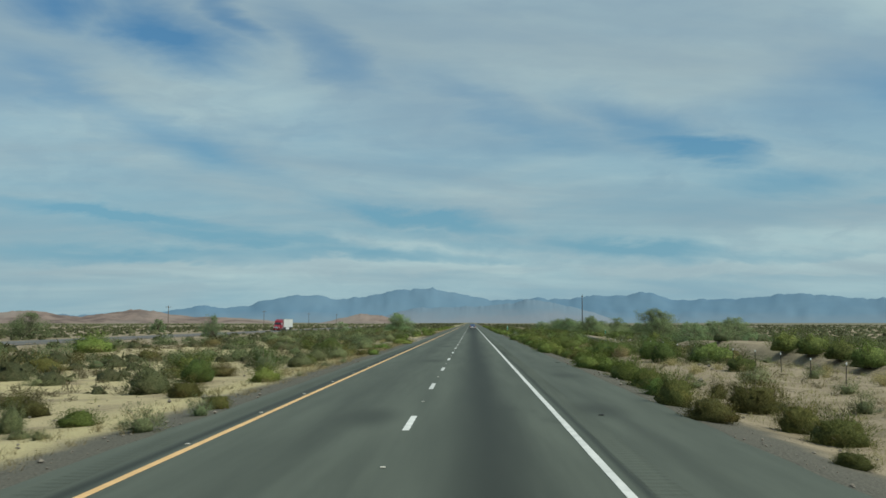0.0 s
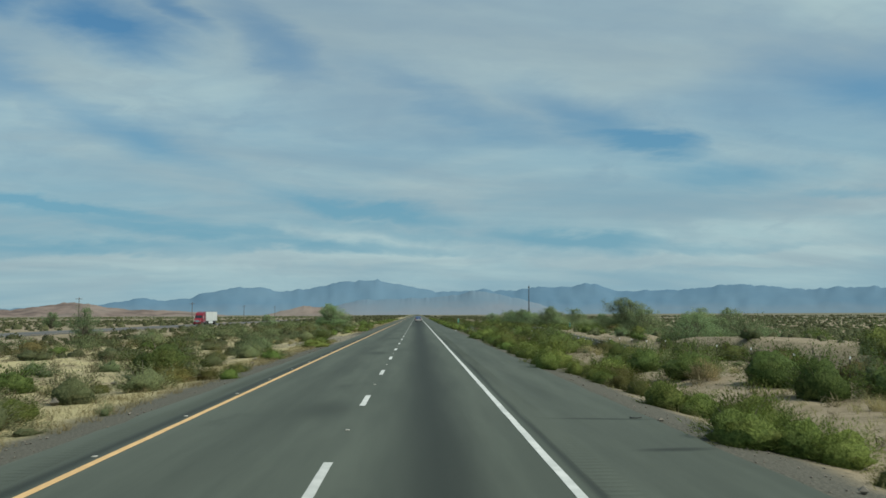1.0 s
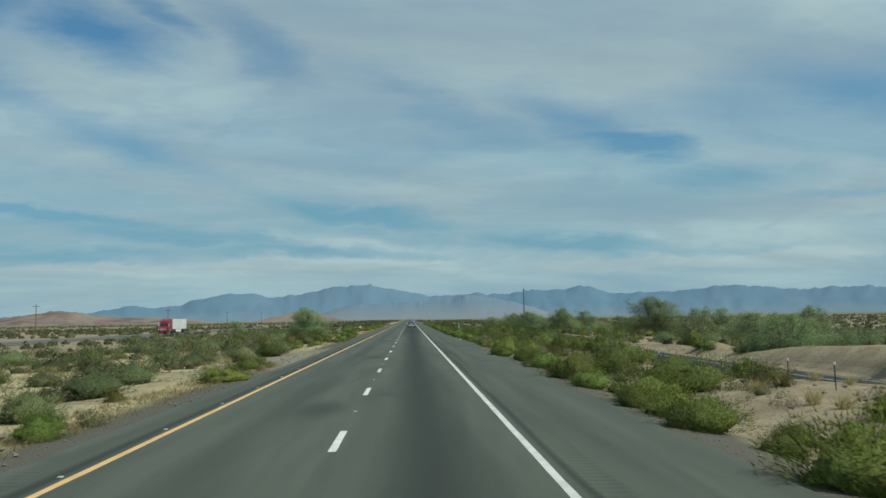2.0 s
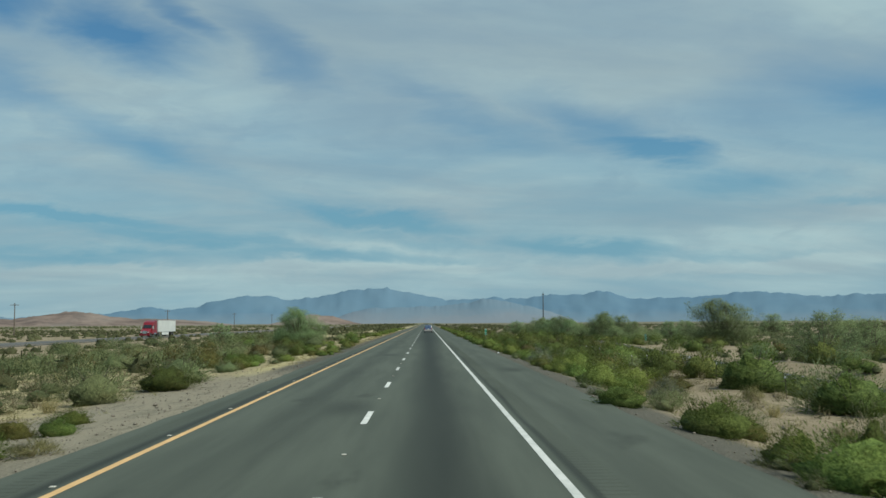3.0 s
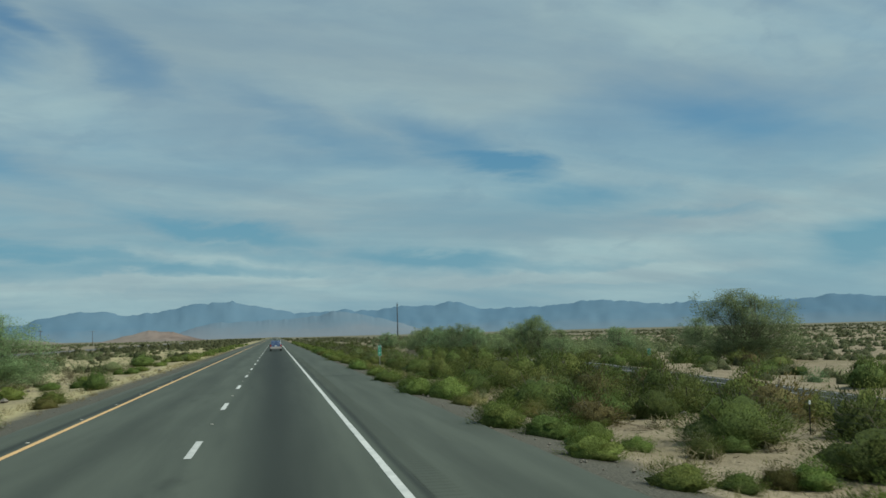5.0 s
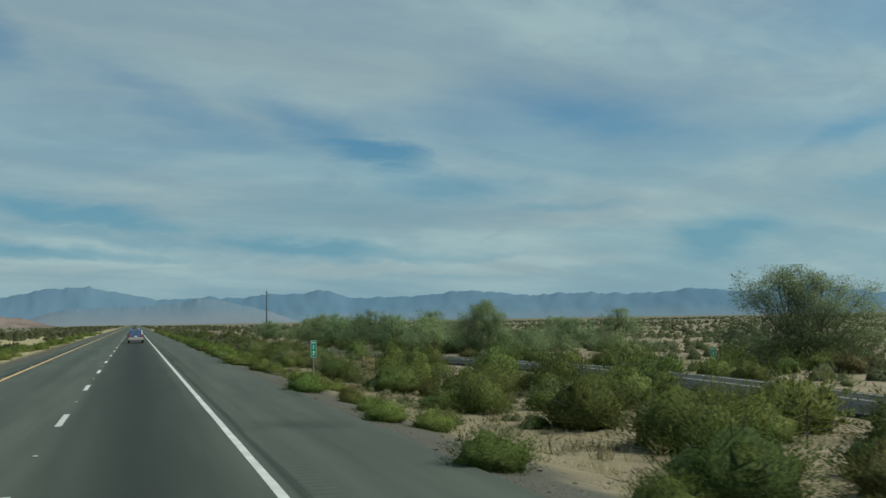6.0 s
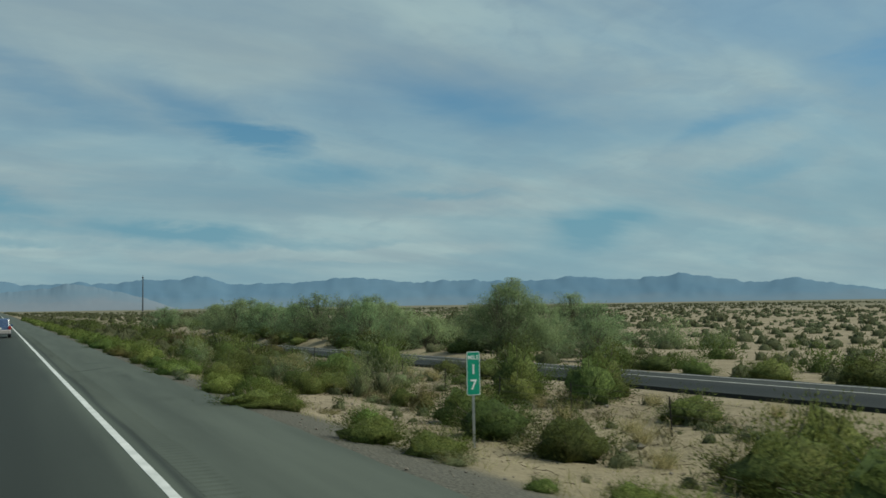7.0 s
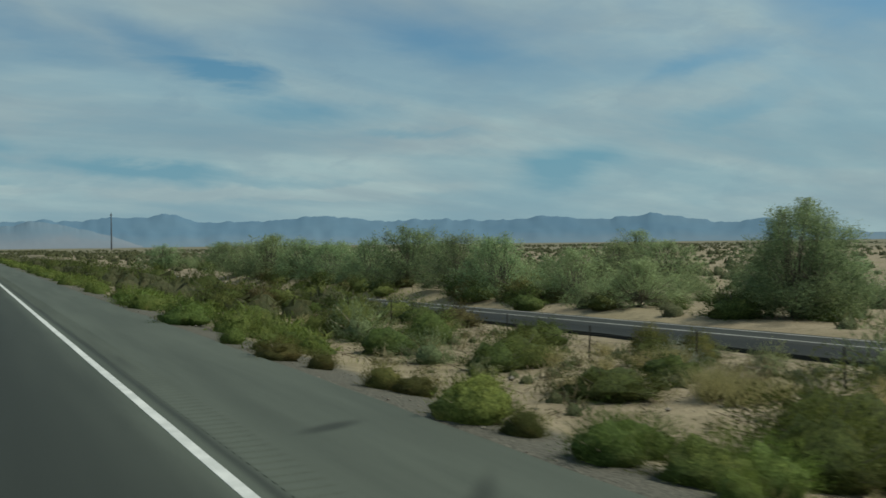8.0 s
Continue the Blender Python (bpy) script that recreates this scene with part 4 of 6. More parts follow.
OLIVE_A = [
    (6.7, 16.1, 0.85, 0.44), (8.4, 21.0, 1.73, 0.94), (5.9, 22.6, 1.57, 0.85), (8.3, 23.3, 1.45, 1.05), (5.9, 26.8, 1.31, 1.22), (8.9, 29.0, 2.19, 1.30),
    (6.8, 34.6, 1.30, 0.85), (7.5, 63.1, 1.27, 0.79), (7.3, 64.9, 1.18, 0.77), (7.8, 68.6, 2.28, 0.94), (7.1, 69.9, 0.98, 0.61), (7.7, 116.9, 1.06, 0.56),
    (12.2, 141.1, 2.44, 0.76), (9.4, 175.1, 0.94, 0.55), (8.0, 199.8, 1.69, 0.79), (6.6, 219.5, 1.08, 0.50), (7.0, 221.7, 0.93, 0.56), (6.1, 264.4, 0.74, 0.49),
    (6.5, 268.4, 1.01, 0.51), (6.2, 269.0, 0.88, 0.55), (6.1, 271.8, 0.76, 0.47), (5.7, 273.4, 1.35, 0.56), (19.0, 274.9, 1.13, 0.79),
]
OLIVE_B = [
    (19.7, 277.7, 1.45, 0.77), (-7.1, 25.1, 0.89, 0.58), (-9.7, 30.5, 1.51, 0.80), (-25.2, 53.2, 3.00, 1.22), (-9.5, 67.6, 2.19, 0.91), (-8.2, 68.3, 1.11, 0.58),
    (-7.9, 72.4, 1.12, 0.52), (-9.0, 110.7, 1.19, 0.49), (-9.5, 116.6, 1.03, 0.62), (-11.4, 151.2, 1.17, 0.70), (-13.9, 153.3, 2.62, 1.36), (-9.1, 168.7, 0.87, 0.48),
    (-8.3, 196.3, 1.21, 0.56),
]
CREOSOTE_A = [
    (14.1, 48.5, 2.28, 1.13), (12.5, 60.1, 2.39, 1.84), (15.5, 60.2, 4.41, 1.82), (12.5, 64.0, 3.20, 1.76), (10.7, 68.2, 3.23, 1.44), (31.5, 73.8, 4.49, 2.60),
    (10.6, 74.9, 2.65, 1.48), (9.9, 78.3, 1.86, 1.00), (11.1, 80.0, 2.48, 1.11), (31.8, 80.4, 4.01, 2.24), (14.3, 81.4, 2.31, 1.37), (17.1, 82.2, 3.12, 1.39),
    (11.6, 85.2, 1.93, 1.07), (32.0, 87.5, 4.60, 2.60), (31.9, 94.4, 4.60, 2.60), (17.2, 94.7, 1.90, 1.27), (10.1, 97.8, 4.57, 1.87), (6.5, 100.8, 2.85, 1.46),
    (15.6, 105.9, 2.41, 1.26), (10.7, 112.5, 3.56, 2.22), (9.0, 113.6, 0.86, 1.54), (6.4, 125.4, 0.98, 0.29), (14.6, 126.5, 3.80, 1.91),
]
CREOSOTE_B = [
    (15.8, 139.6, 4.60, 2.52), (19.7, 142.6, 4.36, 1.62), (7.5, 145.2, 1.23, 0.80), (19.7, 158.3, 4.60, 1.90), (9.0, 160.3, 1.59, 1.18), (10.8, 162.3, 2.92, 1.19),
    (14.9, 167.0, 4.60, 2.14), (10.9, 167.0, 1.48, 0.83), (11.6, 170.5, 3.18, 1.62), (15.5, 171.5, 3.69, 2.06), (13.5, 174.1, 3.56, 1.59), (19.7, 174.6, 4.60, 1.91),
    (34.7, 175.3, 4.60, 2.60), (12.0, 176.1, 3.04, 1.36), (9.9, 179.3, 1.15, 0.66), (11.9, 181.7, 3.54, 1.84), (20.0, 183.9, 3.48, 1.97), (18.2, 185.1, 2.93, 2.03),
    (13.3, 189.7, 2.39, 1.42), (19.5, 190.1, 2.06, 1.38), (12.0, 190.9, 2.27, 1.29), (17.4, 191.9, 1.80, 1.31), (19.4, 195.0, 3.50, 2.08),
]
CREOSOTE_C = [
    (10.7, 196.2, 3.27, 1.82), (17.7, 196.7, 3.03, 1.90), (12.4, 197.5, 2.56, 1.37), (10.6, 199.2, 2.14, 0.95), (16.3, 204.2, 3.13, 1.68), (9.7, 204.6, 3.31, 1.69),
    (18.9, 209.4, 4.39, 1.78), (13.1, 211.2, 3.66, 2.18), (15.4, 211.7, 3.31, 1.64), (18.8, 215.1, 3.20, 1.43), (12.9, 216.2, 3.29, 2.20), (11.5, 216.6, 1.14, 0.51),
    (17.3, 218.1, 1.34, 0.75), (11.1, 220.2, 2.46, 1.90), (12.4, 221.5, 1.21, 0.60), (10.8, 222.3, 3.64, 0.93), (16.6, 223.1, 1.58, 1.27), (14.0, 229.1, 3.96, 1.77),
    (15.9, 230.9, 3.73, 1.75), (11.2, 231.5, 3.67, 1.64), (17.0, 233.7, 3.32, 2.45), (13.5, 235.0, 2.46, 1.87), (10.9, 239.3, 2.31, 1.26),
]
CREOSOTE_D = [
    (10.7, 242.2, 2.46, 1.24), (16.9, 242.5, 2.44, 1.00), (11.5, 245.2, 2.58, 1.43), (17.1, 247.6, 2.35, 2.00), (18.6, 248.9, 2.53, 2.14), (16.6, 251.2, 2.55, 2.60),
    (12.3, 251.3, 1.41, 0.86), (16.1, 252.6, 1.38, 0.68), (10.2, 255.1, 1.61, 1.11), (11.5, 256.1, 2.78, 1.10), (10.4, 257.4, 1.63, 0.97), (19.7, 259.0, 3.74, 1.25),
    (7.8, 259.1, 1.63, 0.96), (13.4, 261.4, 3.29, 1.68), (10.2, 261.8, 2.47, 0.85), (19.0, 261.9, 1.88, 0.96), (9.0, 262.2, 1.99, 1.11), (17.4, 265.5, 2.54, 2.10),
    (11.1, 269.1, 2.73, 0.85), (13.6, 270.0, 1.95, 0.81), (15.5, 272.9, 1.99, 1.03), (11.2, 273.7, 1.94, 0.99), (12.5, 274.5, 2.63, 1.18),
]
CREOSOTE_E = [
    (10.6, 278.6, 2.45, 1.09), (15.4, 278.8, 1.99, 1.09), (17.3, 280.5, 2.26, 1.13), (13.2, 280.9, 2.15, 1.44), (11.4, 283.5, 2.50, 1.74), (10.3, 283.8, 1.43, 1.07),
    (8.4, 284.6, 2.12, 1.26), (-9.4, 19.3, 0.62, 0.35), (-10.1, 19.8, 0.87, 0.35), (-10.9, 21.0, 1.01, 1.05), (-11.9, 33.2, 2.60, 1.74), (-12.3, 40.5, 2.53, 1.70),
    (-10.1, 53.3, 2.56, 1.40), (-12.4, 54.9, 2.57, 1.53), (-10.1, 59.3, 2.27, 1.34), (-9.4, 63.9, 2.66, 1.40), (-9.2, 69.5, 1.30, 1.09), (-11.7, 74.6, 4.60, 2.32),
    (-10.6, 79.9, 2.11, 1.03), (-10.5, 89.3, 2.64, 1.41), (-12.0, 99.1, 3.87, 1.72), (-12.4, 105.0, 3.46, 1.54), (-11.5, 127.5, 2.95, 1.78),
]
CREOSOTE_F = [
    (-10.5, 132.5, 3.39, 1.64), (-11.1, 137.6, 3.22, 1.89), (-18.4, 149.8, 1.81, 1.61), (-24.7, 151.8, 4.60, 1.49), (-13.3, 162.5, 2.78, 1.06), (-11.5, 167.5, 2.18, 1.39),
    (-15.3, 169.2, 3.22, 1.44), (-10.6, 170.3, 2.02, 1.53), (-12.8, 183.0, 3.56, 1.06), (-8.0, 187.4, 1.69, 1.20), (-13.5, 192.2, 3.32, 1.32), (-31.0, 195.8, 4.60, 1.18),
    (-9.1, 210.7, 2.24, 1.57), (-13.6, 260.9, 4.50, 2.01),
]
BRONZE_A = [
    (9.1, 34.1, 0.98, 0.86), (14.2, 84.5, 1.39, 1.02), (13.4, 98.0, 2.28, 1.10), (11.5, 138.0, 1.86, 0.82), (12.3, 229.9, 1.14, 0.89), (12.3, 235.6, 1.83, 0.86),
    (12.3, 249.9, 1.26, 0.90), (11.7, 259.4, 2.95, 0.80), (-12.5, 25.4, 1.57, 0.87), (-12.4, 44.6, 2.54, 0.93), (-27.0, 52.9, 2.04, 1.08), (-12.8, 80.8, 2.88, 1.17),
    (-11.9, 87.0, 1.93, 1.17),
]
PALE_A = [
    (11.0, 25.9, 1.03, 0.76), (13.9, 34.4, 1.14, 0.67), (9.5, 39.4, 1.31, 0.56), (12.2, 39.6, 1.83, 0.82), (12.5, 41.5, 1.37, 0.59), (15.9, 43.1, 1.15, 0.89),
    (10.2, 43.5, 0.74, 0.36), (14.8, 61.7, 1.20, 1.95), (13.2, 75.5, 2.73, 1.77), (11.2, 77.7, 1.56, 1.22), (12.7, 79.1, 1.87, 1.01), (5.6, 108.4, 0.53, 0.35),
    (6.0, 110.5, 1.02, 0.45), (10.4, 116.1, 1.80, 1.40), (32.5, 121.7, 4.60, 2.60), (5.8, 126.0, 1.07, 0.48), (8.5, 127.5, 1.29, 0.63), (14.2, 127.8, 2.57, 2.00),
    (5.9, 129.7, 0.62, 0.48), (9.7, 131.2, 1.69, 0.96), (10.1, 144.8, 1.98, 0.97), (7.0, 152.8, 1.01, 0.58), (6.6, 154.4, 0.90, 0.44),
]
PALE_B = [
    (6.1, 158.3, 0.81, 0.49), (9.8, 170.5, 1.77, 1.26), (11.4, 172.2, 2.07, 1.15), (10.4, 180.6, 1.10, 0.75), (13.0, 182.1, 1.77, 1.25), (19.7, 192.7, 1.42, 0.79),
    (7.9, 196.0, 0.83, 0.51), (7.3, 220.7, 1.08, 0.29), (18.7, 225.7, 1.36, 0.76), (17.6, 225.7, 1.08, 0.91), (14.3, 230.7, 0.73, 0.47), (6.7, 236.3, 0.92, 0.29),
    (11.5, 238.2, 0.74, 0.30), (13.7, 249.7, 0.86, 0.37), (11.2, 249.8, 0.60, 0.29), (11.6, 252.3, 0.70, 0.34), (11.9, 254.4, 1.15, 1.74), (5.7, 254.8, 0.67, 0.43),
    (7.4, 254.8, 0.92, 0.45), (13.0, 255.0, 1.70, 1.82), (16.9, 255.2, 1.11, 0.54), (15.7, 255.5, 1.18, 0.57), (6.0, 257.1, 0.64, 0.45),
]
PALE_C = [
    (14.7, 257.2, 1.95, 1.19), (6.2, 258.3, 0.48, 0.35), (10.8, 258.7, 1.34, 1.16), (6.2, 259.0, 0.75, 0.40), (10.5, 260.4, 1.26, 1.43), (18.2, 267.7, 3.62, 1.76),
    (15.5, 268.0, 0.65, 0.38), (16.3, 269.8, 1.13, 0.62), (19.7, 275.2, 1.55, 0.65), (10.5, 275.8, 1.73, 1.07), (11.2, 282.0, 2.34, 1.52), (-7.3, 19.7, 1.27, 0.69),
    (-7.0, 23.1, 0.79, 0.61), (-7.9, 41.7, 0.41, 0.28), (-11.2, 49.1, 2.38, 1.68), (-8.4, 51.9, 1.29, 0.38), (-7.8, 55.1, 0.54, 0.42), (-23.3, 56.3, 2.28, 1.11),
    (-17.5, 68.9, 3.23, 1.79), (-7.7, 73.3, 0.74, 0.42), (-7.8, 86.4, 1.05, 0.51), (-13.8, 87.7, 2.20, 1.78), (-14.3, 129.5, 2.12, 0.90),
]
PALE_D = [
    (-17.7, 129.9, 2.15, 1.31), (-12.8, 132.3, 2.55, 1.10), (-15.4, 133.3, 2.49, 0.97), (-13.6, 134.8, 2.08, 0.88), (-9.8, 155.2, 1.12, 0.55), (-15.1, 164.2, 2.81, 1.71),
]
STRAW_A = [
    (6.9, 65.0, 0.46, 0.34), (10.7, 66.1, 1.37, 0.89), (13.7, 78.6, 1.24, 0.80), (7.8, 104.7, 0.85, 0.72), (10.3, 117.8, 0.91, 0.73), (7.4, 127.5, 0.65, 0.53),
    (13.2, 132.4, 1.16, 0.71), (9.8, 153.3, 1.54, 0.50), (13.8, 186.4, 1.37, 0.37), (7.4, 192.2, 0.89, 0.54), (7.9, 246.1, 0.82, 0.20), (13.2, 267.1, 0.93, 0.39),
    (-7.3, 109.2, 0.67, 0.39), (-7.4, 112.8, 1.10, 0.38),
]
MEDIAN_A = [
    (-21.7, 68.6, 2.75, 1.01), (-21.4, 73.5, 3.38, 1.10), (-18.2, 88.4, 4.27, 1.39), (-23.2, 88.5, 3.67, 1.07), (-16.5, 106.1, 3.03, 1.11), (-23.3, 113.8, 3.43, 1.67),
    (-14.4, 125.0, 3.04, 1.23), (-28.3, 129.8, 4.60, 1.90), (-11.6, 149.0, 2.13, 1.04), (-28.8, 163.5, 3.58, 1.31), (-19.9, 164.3, 3.51, 1.37), (-27.5, 171.5, 4.49, 1.46),
    (-17.4, 181.4, 2.87, 1.40), (-7.9, 183.2, 1.57, 0.51), (-39.2, 196.3, 4.53, 1.65), (-18.5, 198.0, 3.28, 1.83), (-12.8, 200.3, 3.86, 1.88), (-14.4, 248.2, 3.36, 1.64),
]
VERGE = VERGE_A + VERGE_B + VERGE_C + VERGE_D + VERGE_E + VERGE_F
OLIVE = OLIVE_A + OLIVE_B
CREOSOTE = CREOSOTE_A + CREOSOTE_B + CREOSOTE_C + CREOSOTE_D + CREOSOTE_E + CREOSOTE_F
BRONZE = BRONZE_A
PALE = PALE_A + PALE_B + PALE_C + PALE_D
CREOSOTE += [(10.4, 263.0, 3.2, 1.4), (31.5, 249.0, 3.4, 1.7), (32.0, 245.0, 3.2, 1.5), (31.5, 241.0, 2.6, 1.6), (32.6, 238.0, 3.6, 1.8), (30.8, 253.5, 2.8, 1.4), (31.6, 233.5, 3.0, 1.6), (30.6, 258, 2.2, 1.1), (11.9, 234.5, 2.8, 1.5)]
CREOSOTE += [(17.5, 257.1, 1.6, 0.55), (8.7, 262.0, 1.9, 1.2), (16.0, 250.2, 1.8, 1.4), (18.0, 253.0, 2.0, 1.5)]
OLIVE += [(20.3, 278.8, 1.2, 0.9), (20.7, 276.8, 1.2, 0.85)]
PALE += [(13.8, 249.9, 1.0, 0.55), (19.3, 272.6, 1.4, 0.8), (13.3, 256.0, 0.9, 0.33)]
STRAW = STRAW_A + [(12.4, 252.8, 1.1, 0.3), (12.1, 253.7, 1.0, 0.3), (18.7, 255.2, 1.0, 0.47), (13.1, 267.7, 1.5, 0.6), (14.4, 253.6, 0.8, 0.25), (14.9, 251.6, 0.9, 0.3), (15.4, 258.9, 0.9, 0.35), (16.6, 259.8, 1.0, 0.3)]
MEDIAN = MEDIAN_A
VERGE += [(6.5, 245.2, 1.2, 0.6), (6.5, 246.5, 1.3, 0.64), (6.6, 247.8, 1.3, 0.66), (6.6, 249.0, 1.3, 0.66), (6.9, 250.3, 1.2, 0.6)]
SILVER = [(7.3, 154.5, 1.7, 1.15), (18.7, 225.2, 1.8, 1.05), (9.6, 132.4, 1.7, 0.95), (15.2, 271.6, 1.3, 0.8)]

TREES = [  # x, y, width, height
    (49.8, 250.8, 13.2, 7.8), (36.3, 286.4, 8.4, 5.9), (-17.4, 221, 7.8, 5.0),
]
GROVE = [
    (39.8, 381, 10, 5.6), (58, 372, 11, 6.2), (110, 388, 12, 6.6), (33.5, 364, 9.5, 5.4), (33.5, 343, 8.5, 4.1), (33.5, 325, 7.8, 5.4), (34, 317, 6.5, 4.8),
    (33.2, 310, 6.8, 4.6), (34, 302, 5.6, 3.7), (33.8, 295.5, 5.2, 2.9), (36.5, 275, 5.6, 3.0), (44, 330, 9, 4.6), (34, 352, 9, 4.6), (54, 300, 8, 4.2),
    (48, 172, 8, 4.8), (53, 205, 9, 4.6), (43, 162, 6.5, 3.6), (60, 226, 9, 4.4), (36, 178, 7.5, 4.8),
]
WEST_GROVE = [
    (-44.5, 157, 4.2, 4.4), (-82, 168, 11, 5.2), (-90, 262, 7, 4.2), (-37, 262, 4.5, 3.2), (31.5, 420, 8, 4.5), (46, 440, 10, 5.0), (49, 348, 9, 4.6), (42, 362, 9, 4.6),
    (33.5, 374, 9, 4.6), (50, 318, 8, 4.2), (66, 330, 9, 4.4), (38, 400, 9, 4.8), (33.5, 333, 7, 4.2), (35.5, 150, 8, 3.9), (38, 158, 7, 3.6),
]
rng = np.random.default_rng(5)
for x, y, wide, tall in TREES:
    plant(tree_kinds, x, y, wide, tall, rng)
for x, y, wide, tall in GROVE + WEST_GROVE:
    plant(tree_far, x, y, wide, tall, rng)
taken = []
for kinds, rows in ((verge_kinds, VERGE), (olive_kinds, OLIVE), (creosote_kinds, CREOSOTE), (bronze_kinds, BRONZE), (pale_kinds, PALE), (straw_kinds, STRAW), (west_kinds, MEDIAN), (silver_kinds, SILVER)):
    for x, y, wide, tall in rows:
        low = 0.85 if x < 0 and kinds in (creosote_kinds, bronze_kinds, west_kinds) else 1.0   # drier and lower on the median
        some = creosote_mid if kinds is creosote_kinds and not -13 < x < 13.5 else kinds
        if x < -9 and kinds is creosote_kinds and int(y) % 2:
            some = west_kinds
        plant(some, x, y, wide * low, tall * low, rng)
        taken.append((x, y, wide))
taken = np.array(taken)


def scatter(kinds, many, x0, x1, y0, y1, wide, tall, keep=0.0, cluster=0.05):
    """Further plants over a stretch, thicker in some places, clear of the placed ones."""
    made = tries = 0
    while made < many and tries < many * 40:
        tries += 1
        x, y = rng.uniform(x0, x1), rng.uniform(y0, y1)
        if noise.noise((x * cluster, y * cluster, 5.0)) < keep or 20.2 < x < 30 or -75 < x < -59:
            continue
        if 29 < x < 39 and 50 < y < 152:
            continue
        if 6 < x < 10.8 and 240 < y < 249.5:
            continue
        if x < 0 and x > -13 and 108 < y < 142:
            continue
        if 12 < x < 19 and 226 < y < 262 and rng.uniform() < 0.6:
            continue
        if np.min(np.hypot(taken[:, 0] - x, taken[:, 1] - y) - taken[:, 2] * 0.6) < 0.5:
            continue
        s = rng.uniform(0.7, 1.3)
        plant(kinds, x, y, wide * s, tall * s * rng.uniform(0.85, 1.15), rng)
        made += 1


scatter(verge_kinds, 7, 6.2, 8.4, 74, 106, 1.2, 0.65, -0.4)
scatter(verge_kinds, 4, 6.2, 8.0, -4, 12, 1.2, 0.65, -0.6)
scatter(pale_kinds, 10, 6.4, 9.6, 95, 230, 1.1, 0.6, -0.4)
scatter(olive_kinds, 8, 6.1, 9.0, 44, 230, 1.1, 0.6, -0.6)
scatter(verge_kinds, 10, 6.2, 9.0, 130, 225, 1.1, 0.6, -0.4)
scatter(olive_kinds, 8, -15.0, -9.6, 0, 110, 1.2, 0.6, -0.4)
scatter(verge_far, 24, -12.5, -8.8, 175, 300, 1.5, 0.7, -0.3)
scatter(west_kinds, 5, -18.0, -10.6, 48, 100, 1.5, 0.75, -0.5)
scatter(creosote_kinds + bronze_kinds, 10, -18.0, -10.4, 150, 225, 2.2, 1.2, -0.5)
scatter(creosote_far, 10, 13.5, 19.8, 48, 110, 2.2, 1.2, -0.2)
scatter(creosote_far, 30, 9.8, 19.8, 145, 225, 2.4, 1.4, -0.5)
scatter(creosote_far, 20, 16.5, 20.0, 168, 234, 2.8, 1.9, -0.6)
scatter(pale_kinds, 12, 9.8, 19.5, 150, 226, 1.6, 1.0, -0.5)
scatter(creosote_far, 20, 9.5, 19.5, 284, 312, 2.4, 1.3, -0.5)
scatter(creosote_far, 34, 30.0, 33.5, 284, 375, 2.8, 1.5, -0.6)
scatter(creosote_far, 28, 30.5, 48, 158, 246, 2.4, 1.4, -0.6)
scatter(pale_kinds, 14, 30.5, 46, 158, 262, 1.7, 1.0, -0.6)
scatter(creosote_far, 4, 31.0, 33.5, 262, 280, 2.2, 1.1, -0.6)
scatter(creosote_far + west_kinds, 34, -30, -13, 45, 240, 2.2, 1.05, -0.35)
scatter(pale_kinds, 18, 9.5, 19.5, 14, 262, 1.0, 0.5, -0.3)
scatter(pale_kinds, 40, -30, -9.4, 0, 300, 1.2, 0.6, -0.3)


